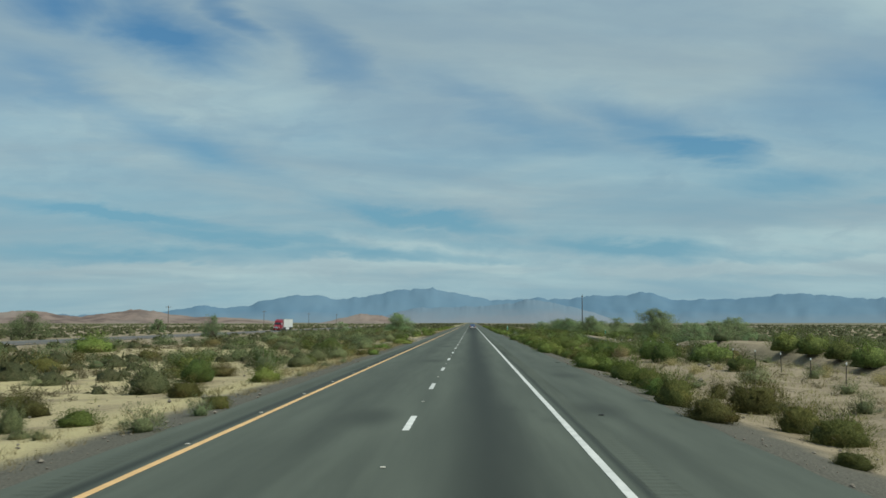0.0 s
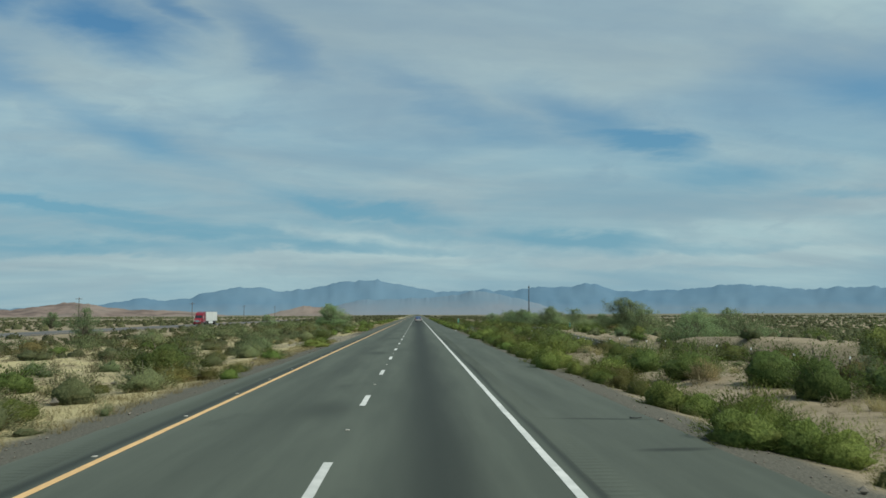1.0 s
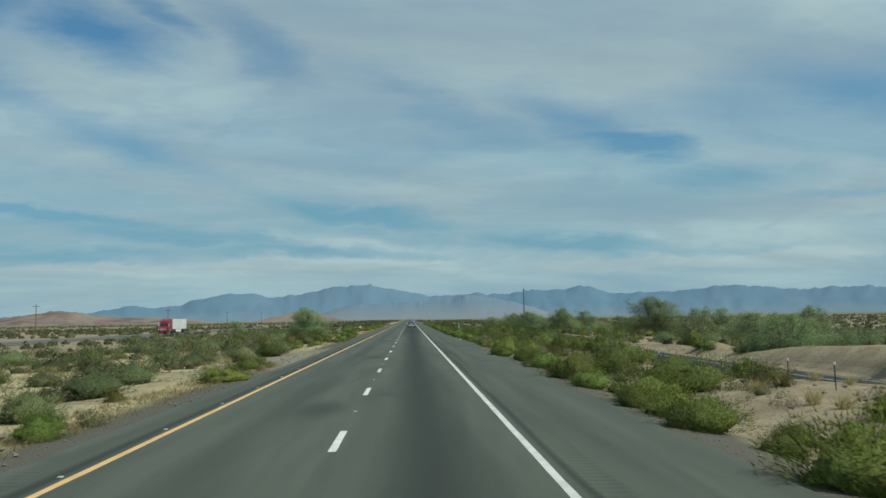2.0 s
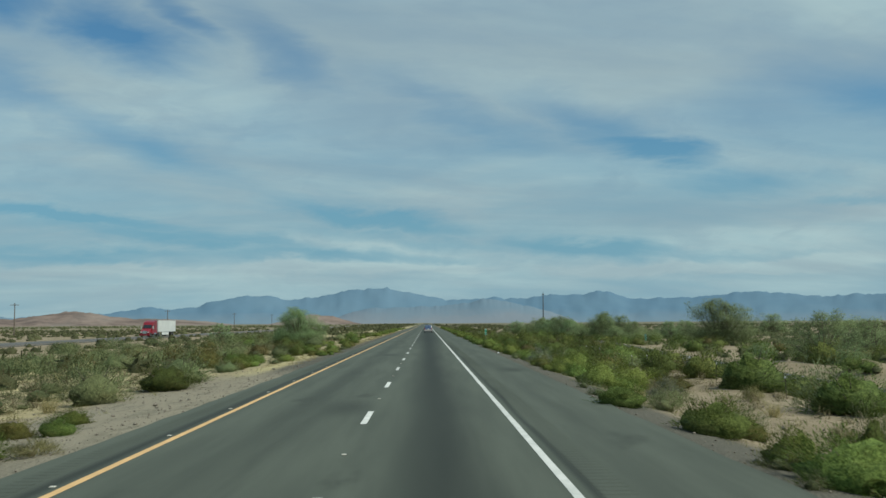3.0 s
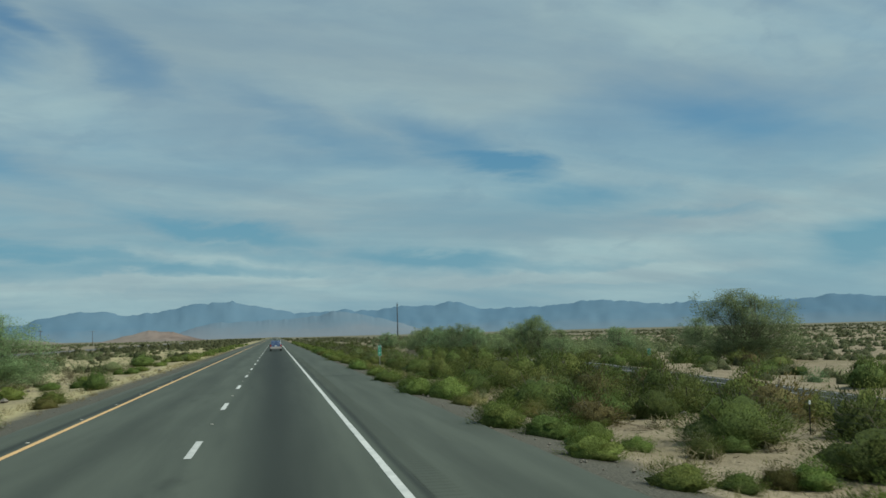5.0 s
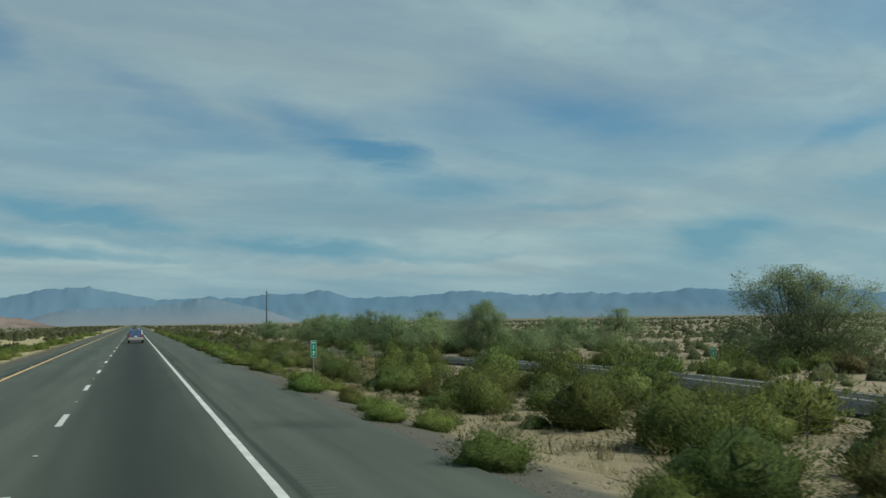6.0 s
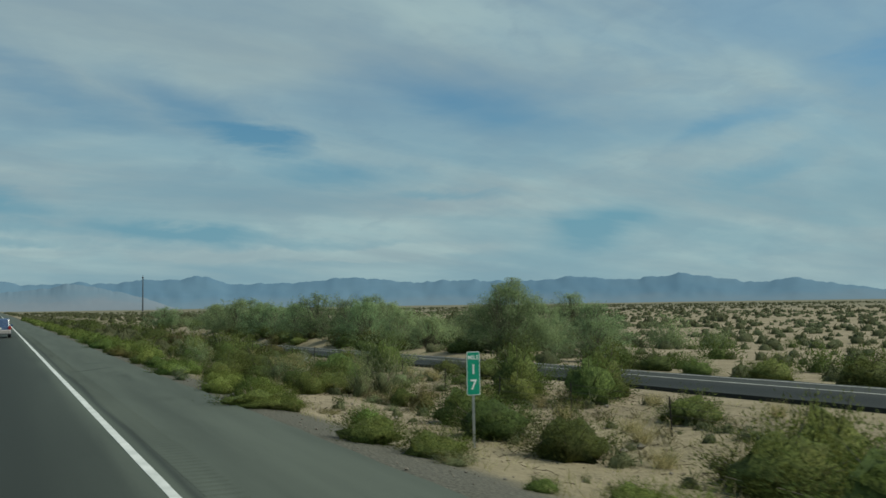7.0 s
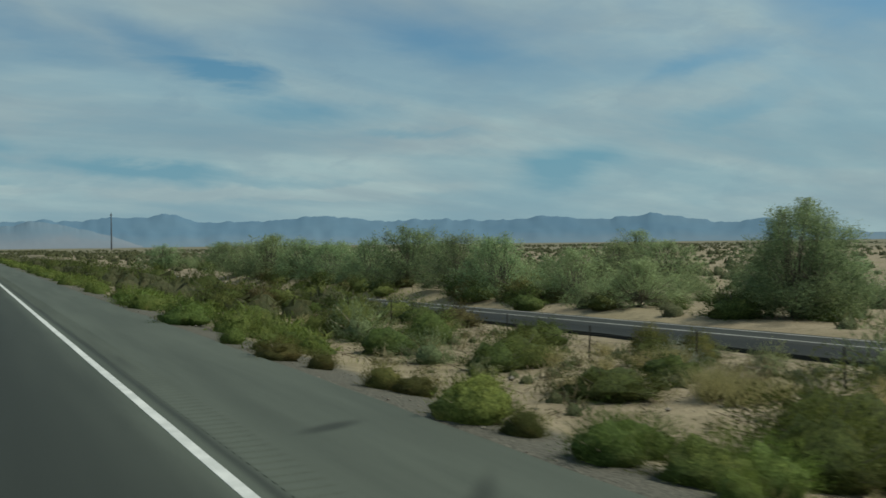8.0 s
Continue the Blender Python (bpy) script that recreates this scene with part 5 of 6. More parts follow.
def clumps(name, spots, quads, size, material, label, seed, flat=0.8, core=0.9, slim=0.25):
    """Far shrubs joined into one: each a loose heap of leaf shapes."""
    r = np.random.default_rng(seed)
    n = len(spots)
    base = np.repeat(np.array(spots)[:, :3], quads, axis=0)
    s = np.repeat(np.array(spots)[:, 3:4], quads, axis=0)
    d = r.normal(size=(n * quads, 3))
    d /= np.linalg.norm(d, axis=1, keepdims=True)
    d[:, 2] = np.abs(d[:, 2])
    pts = base + d * s * np.array([0.5, 0.5, flat]) * r.uniform(0.3, 1.0, (n * quads, 1))
    ways = d * 0.6 + r.normal(size=d.shape) * 0.6 + np.array([0, 0, 0.4])
    side = np.cross(ways, r.normal(size=ways.shape))
    side /= np.linalg.norm(side, axis=1, keepdims=True)
    ways /= np.linalg.norm(ways, axis=1, keepdims=True)
    face = np.cross(side, ways)
    turn = np.where((face * d).sum(axis=1, keepdims=True) < 0, -1.0, 1.0)
    side, face = side * turn, face * turn
    l = s * size * r.uniform(0.6, 1.3, (n * quads, 1))
    v = np.stack([pts - ways * l / 2 + side * l * slim, pts + ways * l / 2, pts - ways * l / 2 - side * l * slim], axis=1).reshape(-1, 3)
    normals = np.repeat(d * 0.75 + face * 0.5, 3, axis=0)
    normals /= np.linalg.norm(normals, axis=1, keepdims=True)
    faces = np.arange(3 * n * quads).reshape(-1, 3).tolist()
    # a close-grown low dome inside each shrub
    k, sides = len(v), 4
    turn = np.arange(sides) * 2 * math.pi / sides
    ring = np.stack([np.cos(turn), np.sin(turn), np.zeros(sides)], axis=1)
    unit = np.concatenate([ring * 0.44, ring * 0.36 + (0, 0, 0.42 * flat), ring * 0.16 + (0, 0, 0.66 * flat), [(0, 0, 0.70 * flat)]])
    puff = np.repeat(np.array(spots)[:, :3], len(unit), axis=0)
    grow = np.repeat(np.array(spots)[:, 3:4], len(unit), axis=0)
    shape = np.tile(unit, (n, 1)) * r.uniform(0.72, 1.22, (n * len(unit), 1)) * grow * core
    towards = np.tile(unit + (0, 0, 0.1), (n, 1))
    towards /= np.linalg.norm(towards, axis=1, keepdims=True)
    m = len(unit)
    for i in range(n if core else 0):
        o = k + i * m
        for j in range(sides):
            e = (j + 1) % sides
            faces += [[o + j, o + e, o + sides + e, o + sides + j], [o + sides + j, o + sides + e, o + 2 * sides + e, o + 2 * sides + j], [o + 2 * sides + j, o + 2 * sides + e, o + 3 * sides]]
    if core:
        v, normals = np.concatenate([v, puff + shape]), np.concatenate([normals, towards])
    ob = foliage(name, (v, faces, normals), material)
    return tagged(ob, label, "scrub", kind="stuff")


def spots(many, x0, x1, y0, y1, size, keep, seed, cluster=0.03):
    r = np.random.default_rng(seed)
    out = []
    while len(out) < many:
        x, y = r.uniform(x0, x1), r.uniform(y0, y1)
        if 19 < x < 30.5 or -76 < x < -58 or -13 < x < 8.5:
            continue
        if 29 < x < 39 and 50 < y < 152:
            continue
        if 29 < x < 38 and 224 < y < 244:
            continue
        if noise.noise((x * cluster, y * cluster, 2.0)) < keep:
            continue
        out.append((x, y, land(x, y) - 0.02, size * r.uniform(0.5, 1.5)))
    return out


SCRUB = "scattered olive and tan desert scrub"
SHRUBLETS, OLIVES = "small tan and olive shrublets on sand", "olive bushes on the wide median"
clumps("scrub", spots(650, 8.6, 19.6, 12, 300, 0.6, -0.5, 31, 0.3), 44, 0.36, LEAF_STRAW, SHRUBLETS, 32, 0.6, 0.0, 0.06)
clumps("scrub", spots(1300, -34, -11, 0, 260, 0.75, -0.5, 33, 0.3), 44, 0.36, LEAF_STRAW, SHRUBLETS, 34, 0.55, 0.0, 0.06)
clumps("scrub", spots(380, 9.0, 19.6, 215, 300, 0.62, -0.5, 37, 0.3), 40, 0.30, LEAF_FAR, "small grey-olive shrublets on sand", 39, 0.6, 0.7, 0.08)
clumps("scrub", spots(75, 9.8, 19.3, 300, 430, 2.9, -0.6, 21), 500, 0.09, LEAF_CREOSOTE, "dense olive bushes beside the fence", 22, 0.55, 0.85, 0.10)
clumps("scrub", spots(90, 30.8, 62, 40, 420, 2.7, -0.35, 23), 800, 0.07, LEAF_CREOSOTE, "olive bushes beyond the frontage road", 24, 0.5, 0.5, 0.14)
clumps("scrub", spots(85, 31.5, 58, 284, 420, 4.0, -0.35, 27), 1300, 0.055, LEAF_TREE, "tall grey-green shrubs beyond the frontage road", 28, 0.55, 0.5, 0.14)
clumps("scrub", spots(26, 34, 60, 150, 232, 3.4, -0.35, 29), 1000, 0.06, LEAF_TREE, "grey-green shrubs beyond the frontage road", 30, 0.5, 0.5, 0.14)
clumps("scrub", spots(130, -46, -16, 40, 340, 2.4, -0.35, 25), 700, 0.07, LEAF_MEDIAN, OLIVES, 26, 0.45, 0.0, 0.13)
clumps("scrub", spots(60, -40, -14, 30, 300, 1.9, -0.35, 35), 600, 0.07, LEAF_BRONZE, "bronze-brown bushes on the wide median", 36, 0.5, 0.0, 0.13)
clumps("scrub", spots(1500, 31, 100, 120, 480, 1.5, -0.4, 1), 40, 0.26, LEAF_FAR, SCRUB, 2, 0.55, 0.95, 0.16)
clumps("scrub", spots(4200, 55, 260, 60, 700, 1.4, -0.4, 13), 8, 0.42, LEAF_FAR, SCRUB, 14, 0.5, 0.95, 0.2)
clumps("scrub", spots(2400, -190, -13, 20, 560, 1.5, -0.3, 3), 34, 0.32, LEAF_FAR, SCRUB, 4, 0.5, 0.95, 0.16)
clumps("scrub", spots(420, 10, 19, 290, 620, 1.8, -0.5, 5), 22, 0.36, LEAF_FAR, SCRUB, 6, 0.6, 0.95, 0.16)
clumps("scrub", spots(4600, 90, 900, 150, 1300, 2.2, -0.35, 7, 0.012), 6, 0.6, LEAF_FAR, SCRUB, 8, 0.5, 1.0)
clumps("scrub", spots(3400, -800, -76, 200, 1400, 2.2, -0.25, 9, 0.012), 3, 0.6, LEAF_FAR, SCRUB, 10, 0.5, 1.0)
clumps("scrub", spots(1800, -60, 90, 420, 1500, 2.2, -0.4, 11, 0.012), 4, 0.6, LEAF_FAR, SCRUB, 12, 0.55, 1.0)
far_verge = [(x, y, land(x, y) - 0.02, float(s)) for x, y, s in zip(rng.uniform(6.0, 9.0, 130), rng.uniform(275, 480, 130), rng.uniform(1.1, 2.2, 130))]
far_verge += [(x, y, land(x, y) - 0.02, float(s)) for x, y, s in zip(rng.uniform(-12.5, -8.6, 70), rng.uniform(260, 480, 70), rng.uniform(1.0, 2.0, 70))]
clumps("verge_scrub", far_verge, 240, 0.15, LEAF_VERGE, "row of yellow-green bushes along the verge", 38, 0.45, 0.85, 0.10)


def tufts(name, many, strips, blades, tall, seed, label):
    """Dry grass: bunches of thin upright blades."""
    r = np.random.default_rng(seed)
    pts, ways = [], []
    for i in range(many):
        x0, x1, y0, y1 = strips[i % len(strips)]
        x, y = r.uniform(x0, x1), r.uniform(y0, y1)
        z, s = land(x, y), tall * r.uniform(0.5, 1.4)
        for j in range(blades):
            d = np.array([r.normal() * 0.5, r.normal() * 0.5, 1.0])
            pts.append(np.array([x, y, z]) + np.array([r.normal() * 0.10, r.normal() * 0.10, 0]) + d * s * 0.4)
            ways.append(d)
    return tagged(foliage(name, leaves(np.array(pts), np.array(ways), tall, 0.014, r, np.tile((0.0, -0.3, 1.0), (len(pts), 1))), LEAF_DRY), label, "grass", kind="stuff")


tufts("dry_grass", 1500, [(-9.9, -7.4, 0, 110), (-9.9, -7.6, 150, 330), (-9.6, -7.6, 40, 110)], 14, 0.22, 41, "straw-coloured dry grass tufts along the verge")
tufts("dry_grass", 3800, [(8.0, 20, 0, 300), (8.0, 20, 200, 300), (6.4, 9.0, 0, 330), (-30, -9, 0, 250), (8, 20, 10, 60)], 9, 0.26, 42, "straw-coloured dry grass tufts on sand")


tufts("dry_grass", 130, [(10.5, 19, 225, 290), (10.5, 19, 20, 130), (-30, -11, 0, 200)], 150, 0.55, 43, "tall bleached dry grass clumps on sand")


tufts("dry_grass", 9, [(12.2, 13.7, 266.6, 267.9), (14.2, 14.9, 271, 271.6)], 220, 0.7, 44, "tall bleached dry grass clump on sand")


def litter(many, strips, seed):
    """Short fallen twigs and stalks strewn over the sand."""
    r = np.random.default_rng(seed)
    lines = []
    for i in range(many):
        x0, x1, y0, y1 = strips[i % len(strips)]
        x, y = r.uniform(x0, x1), r.uniform(y0, y1)
        if noise.noise((x * 0.5, y * 0.5, 11.0)) < -0.15 or (-13 < x < 0 and 104 < y < 148):
            continue
        z, t, l = land(x, y), r.uniform(0, 6.283), r.lognormal(-1.9, 0.5)
        lines.append(((x, y, z + 0.012), (x + l * math.cos(t), y + l * math.sin(t), z + 0.012 + l * r.uniform(0, 0.5)), 0.011, 0.006))
    return tagged(mesh_object("twig_litter", *sticks(lines), LITTER), "dark fallen twigs strewn on sand", "litter", kind="stuff")


litter(9000, [(8.0, 20, 215, 300), (8.0, 20, 215, 300), (8.0, 20, 10, 215), (-24, -8.5, 0, 220)], 61)


def gravel(many, seed, strips, size):
    r = np.random.default_rng(seed)
    verts, faces = [], []
    ico = [(-0.5, 0, 0.1), (0.5, 0.1, 0.1), (0, 0.5, 0.05), (0.05, -0.5, 0.1), (0.05, 0.02, 0.5), (0, 0, -0.4)]
    tri = [(0, 3, 4), (3, 1, 4), (1, 2, 4), (2, 0, 4), (3, 0, 5), (1, 3, 5), (2, 1, 5), (0, 2, 5)]
    for i in range(many):
        x0, x1, y0, y1 = strips[i % len(strips)]
        x, y = r.uniform(x0, x1), r.uniform(y0, y1)
        s, t = size * r.lognormal(0, 0.5), r.uniform(0, 6.283)
        z, k = land(x, y) + s * 0.15, len(verts)
        for a, b, c in ico:
            a, b = a * r.uniform(0.7, 1.3), b * r.uniform(0.6, 1.1)
            verts.append((x + s * (a * math.cos(t) - b * math.sin(t)), y + s * (a * math.sin(t) + b * math.cos(t)), z + s * c * 0.8))
        faces += [(k + a, k + b, k + c) for a, b, c in tri]
    return tagged(mesh_object("gravel", verts, faces, STONE), "loose grey and tan stones on the verge", "gravel", kind="stuff")


gravel(4200, 51, [(5.3, 6.6, 0, 320), (5.4, 8.5, 0, 320), (-8.0, -6.6, 0, 200), (8, 20, 210, 290)], 0.042)
gravel(2600, 53, [(-12, -6.8, 104, 148)], 0.028)
gravel(260, 54, [(-12.5, -7.2, 102, 150)], 0.06)
gravel(500, 52, [(9, 20, 0, 300), (-28, -8, 0, 240)], 0.16)

# ---------- mile marker and the sign beyond the frontage road ----------


def letters(text, size, x, z, parent, material, name="lettering"):
    cu = bpy.data.curves.new(name, "FONT")
    cu.body, cu.size, cu.align_x, cu.align_y, cu.extrude, cu.offset = text, size, "CENTER", "CENTER", 0.0012, 0.0014 * size / 0.1
    tmp = bpy.data.objects.new(name, cu)
    me = bpy.data.meshes.new_from_object(tmp)
    bpy.data.objects.remove(tmp)
    me.materials.append(material)
    ob = new(name, me)
    ob.parent = parent
    ob.matrix_basis = pose(x, -0.0065, z, 90, 0, 0)
    return ob


def panel_mesh(wide, tall, thick, corner):
    bm = boxed(-wide / 2, wide / 2, -thick, 0, 0, tall)
    upright = [e for e in bm.edges if abs(e.verts[0].co.y - e.verts[1].co.y) > thick * 0.5]
    bmesh.ops.bevel(bm, geom=upright, offset=corner, segments=4, affect="EDGES", profile=0.5)
    return bm


def mile_sign(x, y, turn, base, bottom, wide, tall, text, label):
    root = tagged(empty("mile_marker"), label, "sign", "roadside mile markers")
    root.matrix_basis = pose(x, y, base, 0, 0, turn)
    post = part("post", boxed(-0.028, 0.028, 0.002, 0.03, -0.3, bottom - base + tall * 0.9, 0.006, 1), STEEL, root, "thin galvanised channel post")
    panel = part("panel", panel_mesh(wide, tall, 0.004, 0.04), SIGN_WHITE, root, "green reflective panel with white border")
    panel.location = (0, 0, bottom - base)
    face = part("face", panel_mesh(wide - 0.03, tall - 0.03, 0.0015, 0.03), SIGN_GREEN, panel)
    face.location = (0, -0.004, 0.015)
    for body, size, z in text:
        letters(body, size, 0, z, panel, SIGN_WHITE)
    return root


mile_sign(9.3, 240.57, -6, land(9.3, 240.57), 0.37, 0.305, 0.93, (("MILE", 0.125, 0.80), ("1", 0.30, 0.545), ("7", 0.30, 0.215)),
          "green mile marker sign on a thin steel post")
mile_sign(34.7, 241.2, -28, land(34.7, 241.2), -0.75, 0.305, 1.03, (("MILE", 0.125, 0.90), ("1", 0.30, 0.62), ("7", 0.30, 0.27)),
          "green mile marker sign beside the frontage road")

# ---------- wire fence ----------
fence = tagged(empty("wire_fence"), "barbed wire fence on dark steel posts with pale tips", "fence")


def post_mesh():
    bm = boxed(-0.02, 0.02, -0.004, 0.004, -0.35, 0.98)
    box(bm, -0.004, 0.004, -0.03, 0.0, -0.35, 0.98)
    return bm


FENCE = [(15.3 + 0.5 * math.sin(i * 0.37), 34 + i * 4.4) for i in range(76)]
post0 = part("fence_post", post_mesh(), RUSTY, fence)
tip0 = part("tip", boxed(-0.023, 0.023, -0.034, 0.008, 0.88, 0.985, 0.004, 1), SIGN_WHITE, post0)
for i, (x, y) in enumerate(FENCE):
    m = pose(x, y, land(x, y), 1.5 * math.sin(i * 2.1), 2.0 * math.sin(i * 1.3), 12 * math.sin(i))
    if i == 0:
        post0.matrix_basis = m
    else:
        p = share("fence_post", post0, fence, m)
        if y < 185:
            share("tip", tip0, p, Matrix.Identity(4))
for z in (0.3, 0.52, 0.72, 0.92):
    lines = [((x0, y0, land(x0, y0) + z), (x1, y1, land(x1, y1) + z), 0.004, 0.004) for (x0, y0), (x1, y1) in zip(FENCE, FENCE[1:])]
    mesh_object("wire", *sticks(lines), RUSTY, fence)

# ---------- utility poles and the mast ----------


def utility_pole(x, y, tall):
    root = tagged(empty("utility_pole"), "weathered wooden utility pole with a crossarm", "utility pole", "utility poles beyond the highway")
    part("pole", rod(bmesh.new(), (0, 0, -1), (0, 0, tall), 0.17, 0.12, 10), WEATHERED, root)
    part("crossarm", boxed(-1.25, 1.25, -0.19, -0.09, tall - 0.75, tall - 0.6, 0.01, 1), WEATHERED, root)
    for k in (-1.1, -0.45, 0.45, 1.1):
        part("insulator", rod(bmesh.new(), (k, -0.14, tall - 0.6), (k, -0.14, tall - 0.38), 0.055, 0.035, 8), STEEL, root, "small pale insulator")
    root.matrix_basis = pose(x, y, land(x, y), 0, 0, 8)
    return root


for x, y, tall in ((-126, 380, 10.0), (-114, 504, 9.6), (-115, 650, 9.8), (-116, 790, 9.8)):
    utility_pole(x, y, tall)
mast = tagged(empty("mast"), "tall slender dark steel mast on the plain", "mast")
mast.location = (203.5, 1707, land(203.5, 1707))
part("shaft", rod(bmesh.new(), (0, 0, -1), (0, 0, 54.5), 1.25, 0.6, 12), DARK_STEEL, mast)
part("footing", rod(bmesh.new(), (0, 0, -1), (0, 0, 0.8), 2.6, 2.4, 12), STONE, mast)
part("platform", rod(bmesh.new(), (0, 0, 51.5), (0, 0, 53.0), 1.6, 1.6, 12), DARK_STEEL, mast)
part("antenna", rod(bmesh.new(), (0, 0, 54.5), (0, 0, 57.2), 0.3, 0.15, 8), DARK_STEEL, mast)

# ---------- vehicles ----------


def wheel(parent, x, y, r, wide, rim_material=None):
    """Tyre and rim, turning on the x axis."""
    hub = part("wheel", rod(bmesh.new(), (x - wide / 2, y, r), (x + wide / 2, y, r), r, r, 24), RUBBER, parent)
    rim = part("rim", rod(bmesh.new(), (x - wide / 2 - 0.012, y, r), (x + wide / 2 + 0.012, y, r), r * 0.6, r * 0.6, 16), rim_material or CHROME, hub, "bright metal rim")
    part("hub", rod(bmesh.new(), (x - wide / 2 - 0.03, y, r), (x + wide / 2 + 0.03, y, r), r * 0.22, r * 0.22, 10), BLACK, hub)
    return hub


def semi_truck(x, y):
    """Long-nosed tractor with sleeper and a box trailer; the nose points to -y."""
    root = tagged(empty("semi_truck"), "red semi truck with a plain white box trailer", "truck")
    root.matrix_basis = pose(x, y, -0.72)
    cab = part("cab", extruded([(2.15, 0.75), (2.15, 2.05), (2.9, 2.95), (3.4, 3.55), (5.4, 4.0), (6.3, 4.0), (6.3, 0.75)], -1.2, 1.2, 0.09), RED, root, "glossy dark red cab and sleeper")
    part("hood", extruded([(0.25, 0.75), (0.15, 1.45), (0.45, 1.72), (2.3, 2.02), (2.3, 0.75)], -1.0, 1.0, 0.10), RED, root, "glossy dark red hood")
    part("windshield", extruded([(2.19, 2.1), (2.155, 2.14), (2.83, 2.93), (2.9, 2.9)], -1.0, 1.0), GLASS, cab, "dark raked windshield")
    for s in (-1, 1):
        part("side_window", extruded([(2.75, 2.1), (3.05, 2.78), (3.75, 2.82), (3.75, 2.1)], s * 1.2 - 0.012, s * 1.2 + 0.012), GLASS, cab)
        part("door", extruded([(2.5, 1.0), (2.6, 2.0), (3.85, 2.0), (3.85, 1.0)], s * 1.2 - 0.01, s * 1.2 + 0.01), RED, cab)
        part("headlight", boxed(s * 0.82 - 0.15, s * 0.82 + 0.15, 0.08, 0.24, 1.05, 1.3, 0.04), LAMP, root, "clear headlight")
        part("mirror", boxed(s * 1.42 - 0.11, s * 1.42 + 0.11, 2.15, 2.3, 1.95, 2.65, 0.04), TRAILER_WHITE, root, "tall pale side mirror")
        part("mirror_arm", rod(bmesh.new(), (s * 1.15, 2.35, 2.5), (s * 1.42, 2.22, 2.5), 0.025), CHROME, root)
        part("fuel_tank", rod(bmesh.new(), (s * 0.95, 3.6, 0.78), (s * 0.95, 5.3, 0.78), 0.32, 0.32, 20), CHROME, root, "bright cylindrical fuel tank")
        part("exhaust_stack", rod(bmesh.new(), (s * 1.12, 6.42, 0.9), (s * 1.12, 6.42, 4.1), 0.08, 0.08, 12), CHROME, root)
        part("side_skirt", boxed(s * 1.25 - 0.02, s * 1.25 + 0.02, 10.2, 16.3, 0.42, 1.15), TRAILER_WHITE, root, "white trailer side skirt")
    part("grille", boxed(-0.52, 0.52, 0.09, 0.22, 0.8, 1.5, 0.05), CHROME, root, "chrome grille")
    part("bumper", boxed(-1.2, 1.2, 0.0, 0.35, 0.35, 0.78, 0.07), RED, root, "dark red front bumper")
    part("chassis", boxed(-0.45, 0.45, 0.6, 9.0, 0.6, 0.9, 0.02, 1), BLACK, root)
    box_ = part("trailer", boxed(-1.3, 1.3, 6.9, 22.6, 1.15, 4.1, 0.05), TRAILER_WHITE, root, "plain white box trailer")
    for z in (1.17, 4.05):
        part("rail", boxed(-1.315, 1.315, 6.88, 22.62, z - 0.04, z + 0.05, 0.01, 1), STEEL, box_)
    part("door_bar", boxed(-0.04, 0.04, 22.6, 22.66, 1.2, 4.0), STEEL, box_)
    part("underframe", boxed(-0.6, 0.6, 17.5, 22.4, 0.7, 1.15, 0.02, 1), BLACK, root)
    for s in (-1, 1):
        part("landing_leg", rod(bmesh.new(), (s * 0.7, 9.6, 0.2), (s * 0.7, 9.6, 1.15), 0.07), STEEL, root)
        wheel(root, s * 1.02, 1.35, 0.52, 0.30)
        for y in (6.9, 8.2, 19.2, 20.5):
            wheel(root, s * 0.95, y, 0.52, 0.58)
    return root


def small_suv(x, y):
    """A compact SUV seen from behind; the nose points to +y."""
    root = tagged(empty("car"), "blue compact SUV with a dark rear window", "car")
    root.matrix_basis = pose(x, y, 0)
    body = part("body", extruded([(0.05, 0.32), (0.0, 0.62), (0.06, 1.0), (4.3, 0.92), (4.45, 0.7), (4.4, 0.3)], -0.9, 0.9, 0.09), CAR_BLUE, root)
    part("cabin", extruded([(0.08, 0.95), (0.42, 1.58), (0.8, 1.66), (2.3, 1.62), (3.2, 0.95)], -0.76, 0.76, 0.08), CAR_BLUE, root)
    part("rear_window", extruded([(0.115, 1.0), (0.165, 0.99), (0.475, 1.52), (0.43, 1.54)], -0.64, 0.64), GLASS, root, "dark rear window")
    part("windscreen", extruded([(3.12, 0.97), (3.2, 0.99), (2.4, 1.57), (2.3, 1.55)], -0.66, 0.66), GLASS, root)
    for s in (-1, 1):
        part("side_window", extruded([(0.55, 1.03), (0.75, 1.5), (2.2, 1.5), (2.85, 1.03)], s * 0.765 - 0.01, s * 0.765 + 0.01), GLASS, root)
        part("tail_light", boxed(s * 0.80 - 0.1, s * 0.80 + 0.1, -0.03, 0.12, 0.72, 1.0, 0.03), RED_LENS, root, "red tail light")
        part("mirror", boxed(s * 0.98 - 0.1, s * 0.98 + 0.1, 2.6, 2.75, 0.95, 1.12, 0.04), CAR_BLUE, root)
        part("roof_rail", boxed(s * 0.62 - 0.02, s * 0.62 + 0.02, 0.8, 2.2, 1.66, 1.7, 0.01, 1), BLACK, root)
        for y in (0.85, 3.5):
            wheel(root, s * 0.80, y, 0.34, 0.22)
    part("bumper", boxed(-0.88, 0.88, -0.08, 0.2, 0.34, 0.69, 0.06), CAR_TRIM, root, "pale grey rear bumper")
    part("plate", boxed(-0.16, 0.16, -0.035, 0.0, 0.74, 0.88, 0.006, 1), SIGN_WHITE, root, "plain number plate")
    return root


semi_truck(-67.6, 318)
small_suv(0.35, 310)


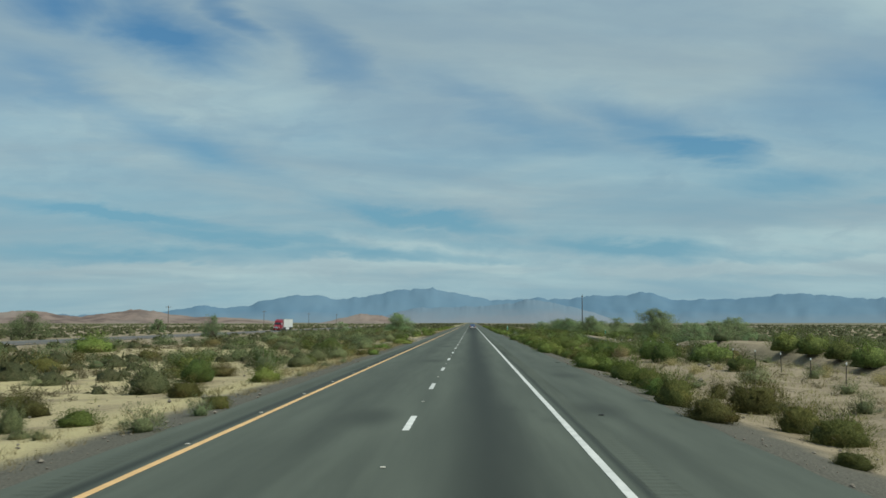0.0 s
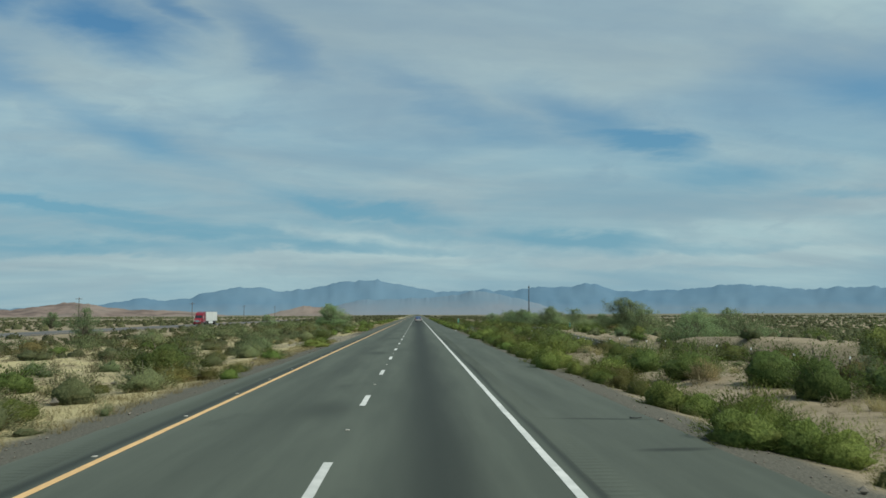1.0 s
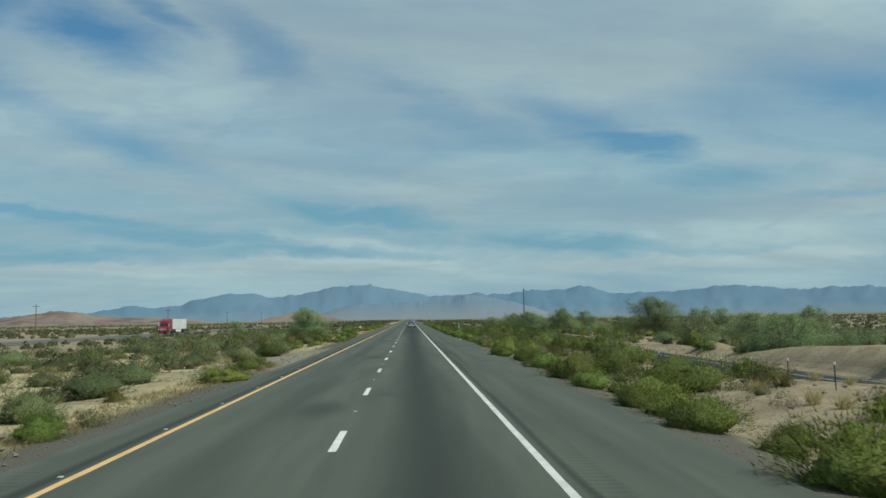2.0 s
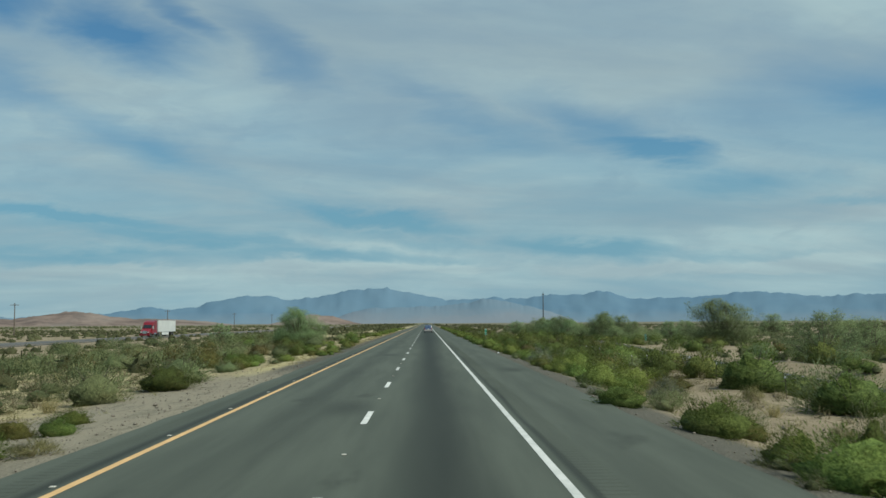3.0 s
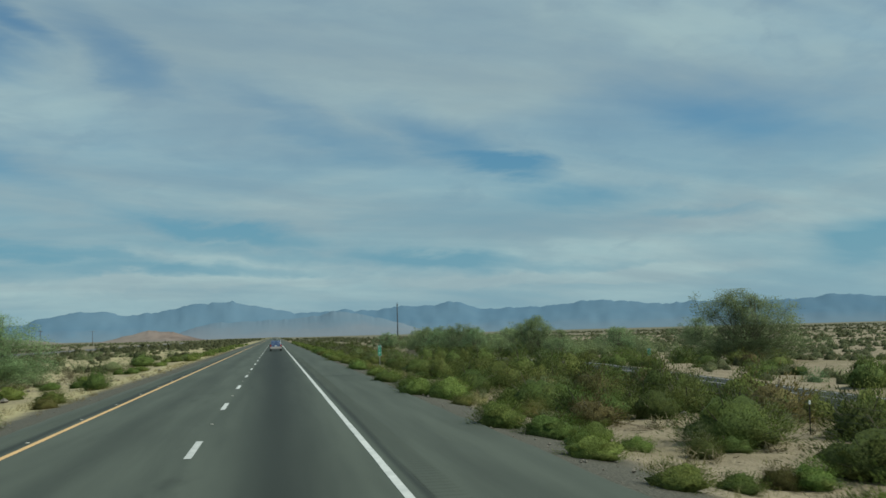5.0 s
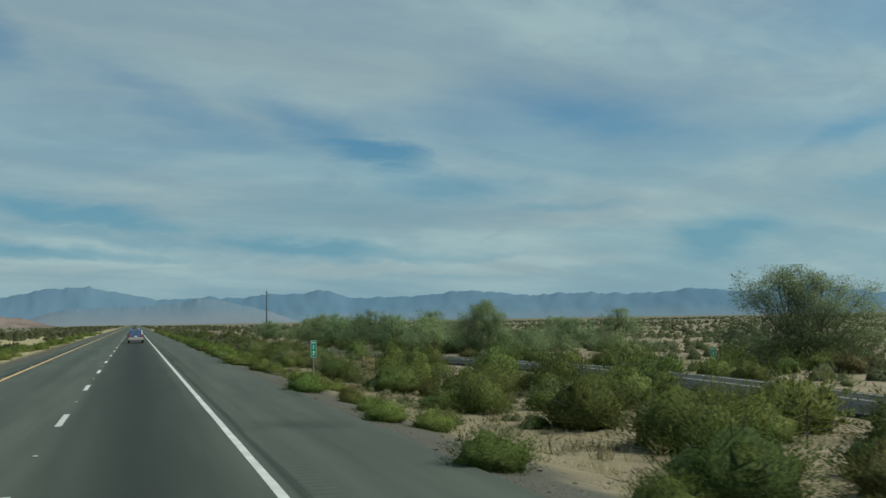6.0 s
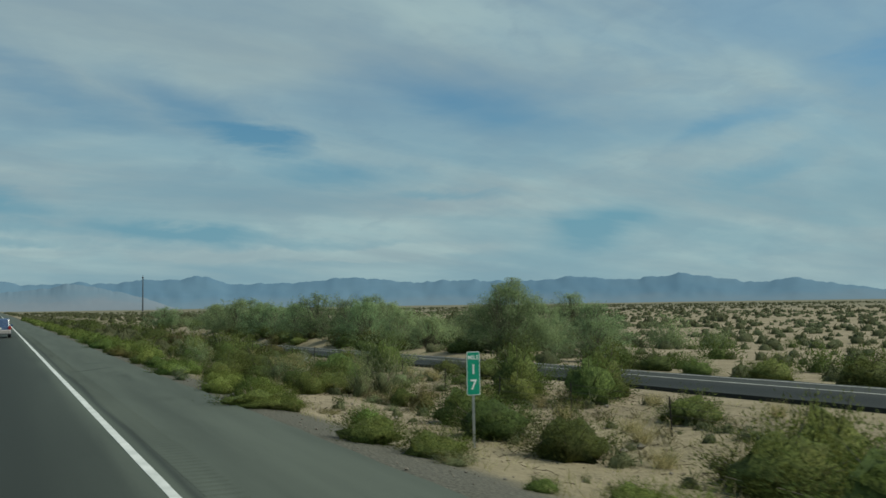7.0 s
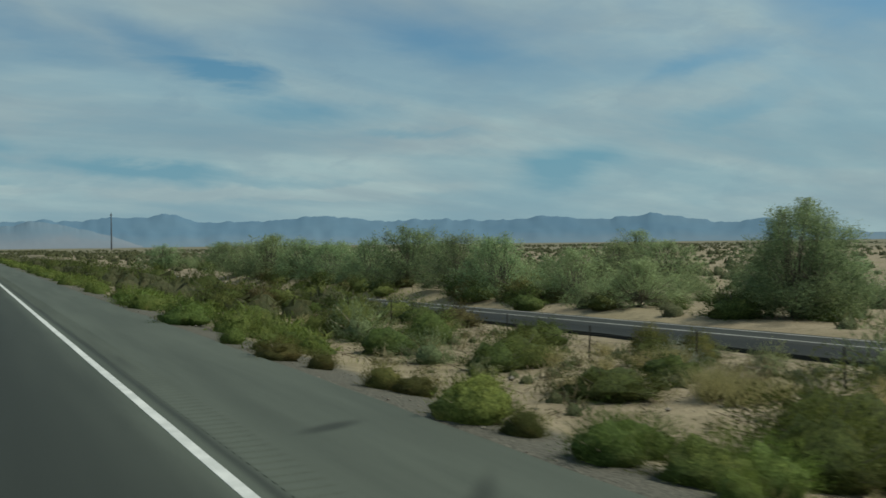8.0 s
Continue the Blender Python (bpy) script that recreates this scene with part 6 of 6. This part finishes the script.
def tyre_scrap(x, y, long, wide, turn):
    """A curled strip of torn tyre tread lying on the shoulder."""
    verts, faces = [], []
    for i in range(13):
        f = i / 12 - 0.5
        half = wide * (0.30 - 0.50 * f) * (1 + 0.3 * noise.noise((i * 0.8, x, y)))
        z = 0.010 + 0.012 * (2 * f) ** 2
        c = wide * 0.4 * noise.noise((i * 0.3, y, 1))
        for k, dz in ((-half, 0), (half, 0), (half, 0.014), (-half, 0.014)):
            verts.append((f * long, c + k, z - 0.008 + dz))
    for i in range(12):
        for k in range(4):
            a, b = i * 4 + k, i * 4 + (k + 1) % 4
            faces.append((a, b, b + 4, a + 4))
    faces += [(0, 1, 2, 3), (48, 49, 50, 51)]
    ob = mesh_object("tyre_scrap", verts, faces, RUBBER)
    ob.matrix_basis = pose(x, y, 0.0, 0, 0, turn)
    return tagged(ob, "torn black tyre tread strip on the shoulder", "tyre scrap", "tyre scraps")


for args in ((3.2, 22.7, 0.26, 0.12, 70), (4.9, 52.6, 0.28, 0.1, 10)):
    tyre_scrap(*args)


def dead_branch(x, y, wide, seed):
    """A heap of bleached fallen sticks."""
    r = np.random.default_rng(seed)
    root = tagged(empty("dead_branch"), "bleached dead branches lying on sand", "dead branch", "fallen dead branches")
    for i in range(22):
        a = np.array([r.normal() * wide * 0.3, r.normal() * wide * 0.3, r.uniform(0.0, 0.10)])
        t, l = r.uniform(0, 6.283), wide * r.uniform(0.25, 0.7)
        b = a + np.array([math.cos(t) * l, math.sin(t) * l, r.uniform(-0.02, 0.28) * wide * 0.5])
        mesh_object("stick", *sticks([(a, b, 0.014, 0.005)]), TWIG, root)
    root.matrix_basis = pose(x, y, land(x, y) - 0.01)


for i, (x, y, wide) in enumerate(((12.6, 256.5, 1.6), (13.4, 258.8, 1.2), (13.6, 250.5, 1.5), (10.9, 186.0, 1.9), (9.9, 286.0, 1.8), (15.0, 150.5, 1.3), (9.6, 92.0, 1.2), (12.5, 28.0, 1.2), (-11.5, 60.0, 1.1))):
    dead_branch(x, y, wide, 80 + i)


def paper_scrap(x, y, size, seed):
    """A crumpled piece of pale rubbish at the pavement's edge."""
    bm = bmesh.new()
    bmesh.ops.create_icosphere(bm, subdivisions=2, radius=size / 2)
    for v in bm.verts:
        v.co *= 1 + 0.8 * noise.noise(tuple(v.co * 14 + Vector((seed, 0, 0))))
        v.co.z = max(0.0, v.co.z * 0.55 + size * 0.2)
    ob = part("paper_scrap", bm, SIGN_WHITE, None)
    ob.matrix_basis = pose(x, y, land(x, y) + 0.005 if x > 5.3 else 0.002)
    return tagged(ob, "crumpled white paper scrap beside the pavement", "litter", "paper scraps")


paper_scrap(5.75, 168.9, 0.14, 3)
paper_scrap(5.6, 167.4, 0.10, 8)
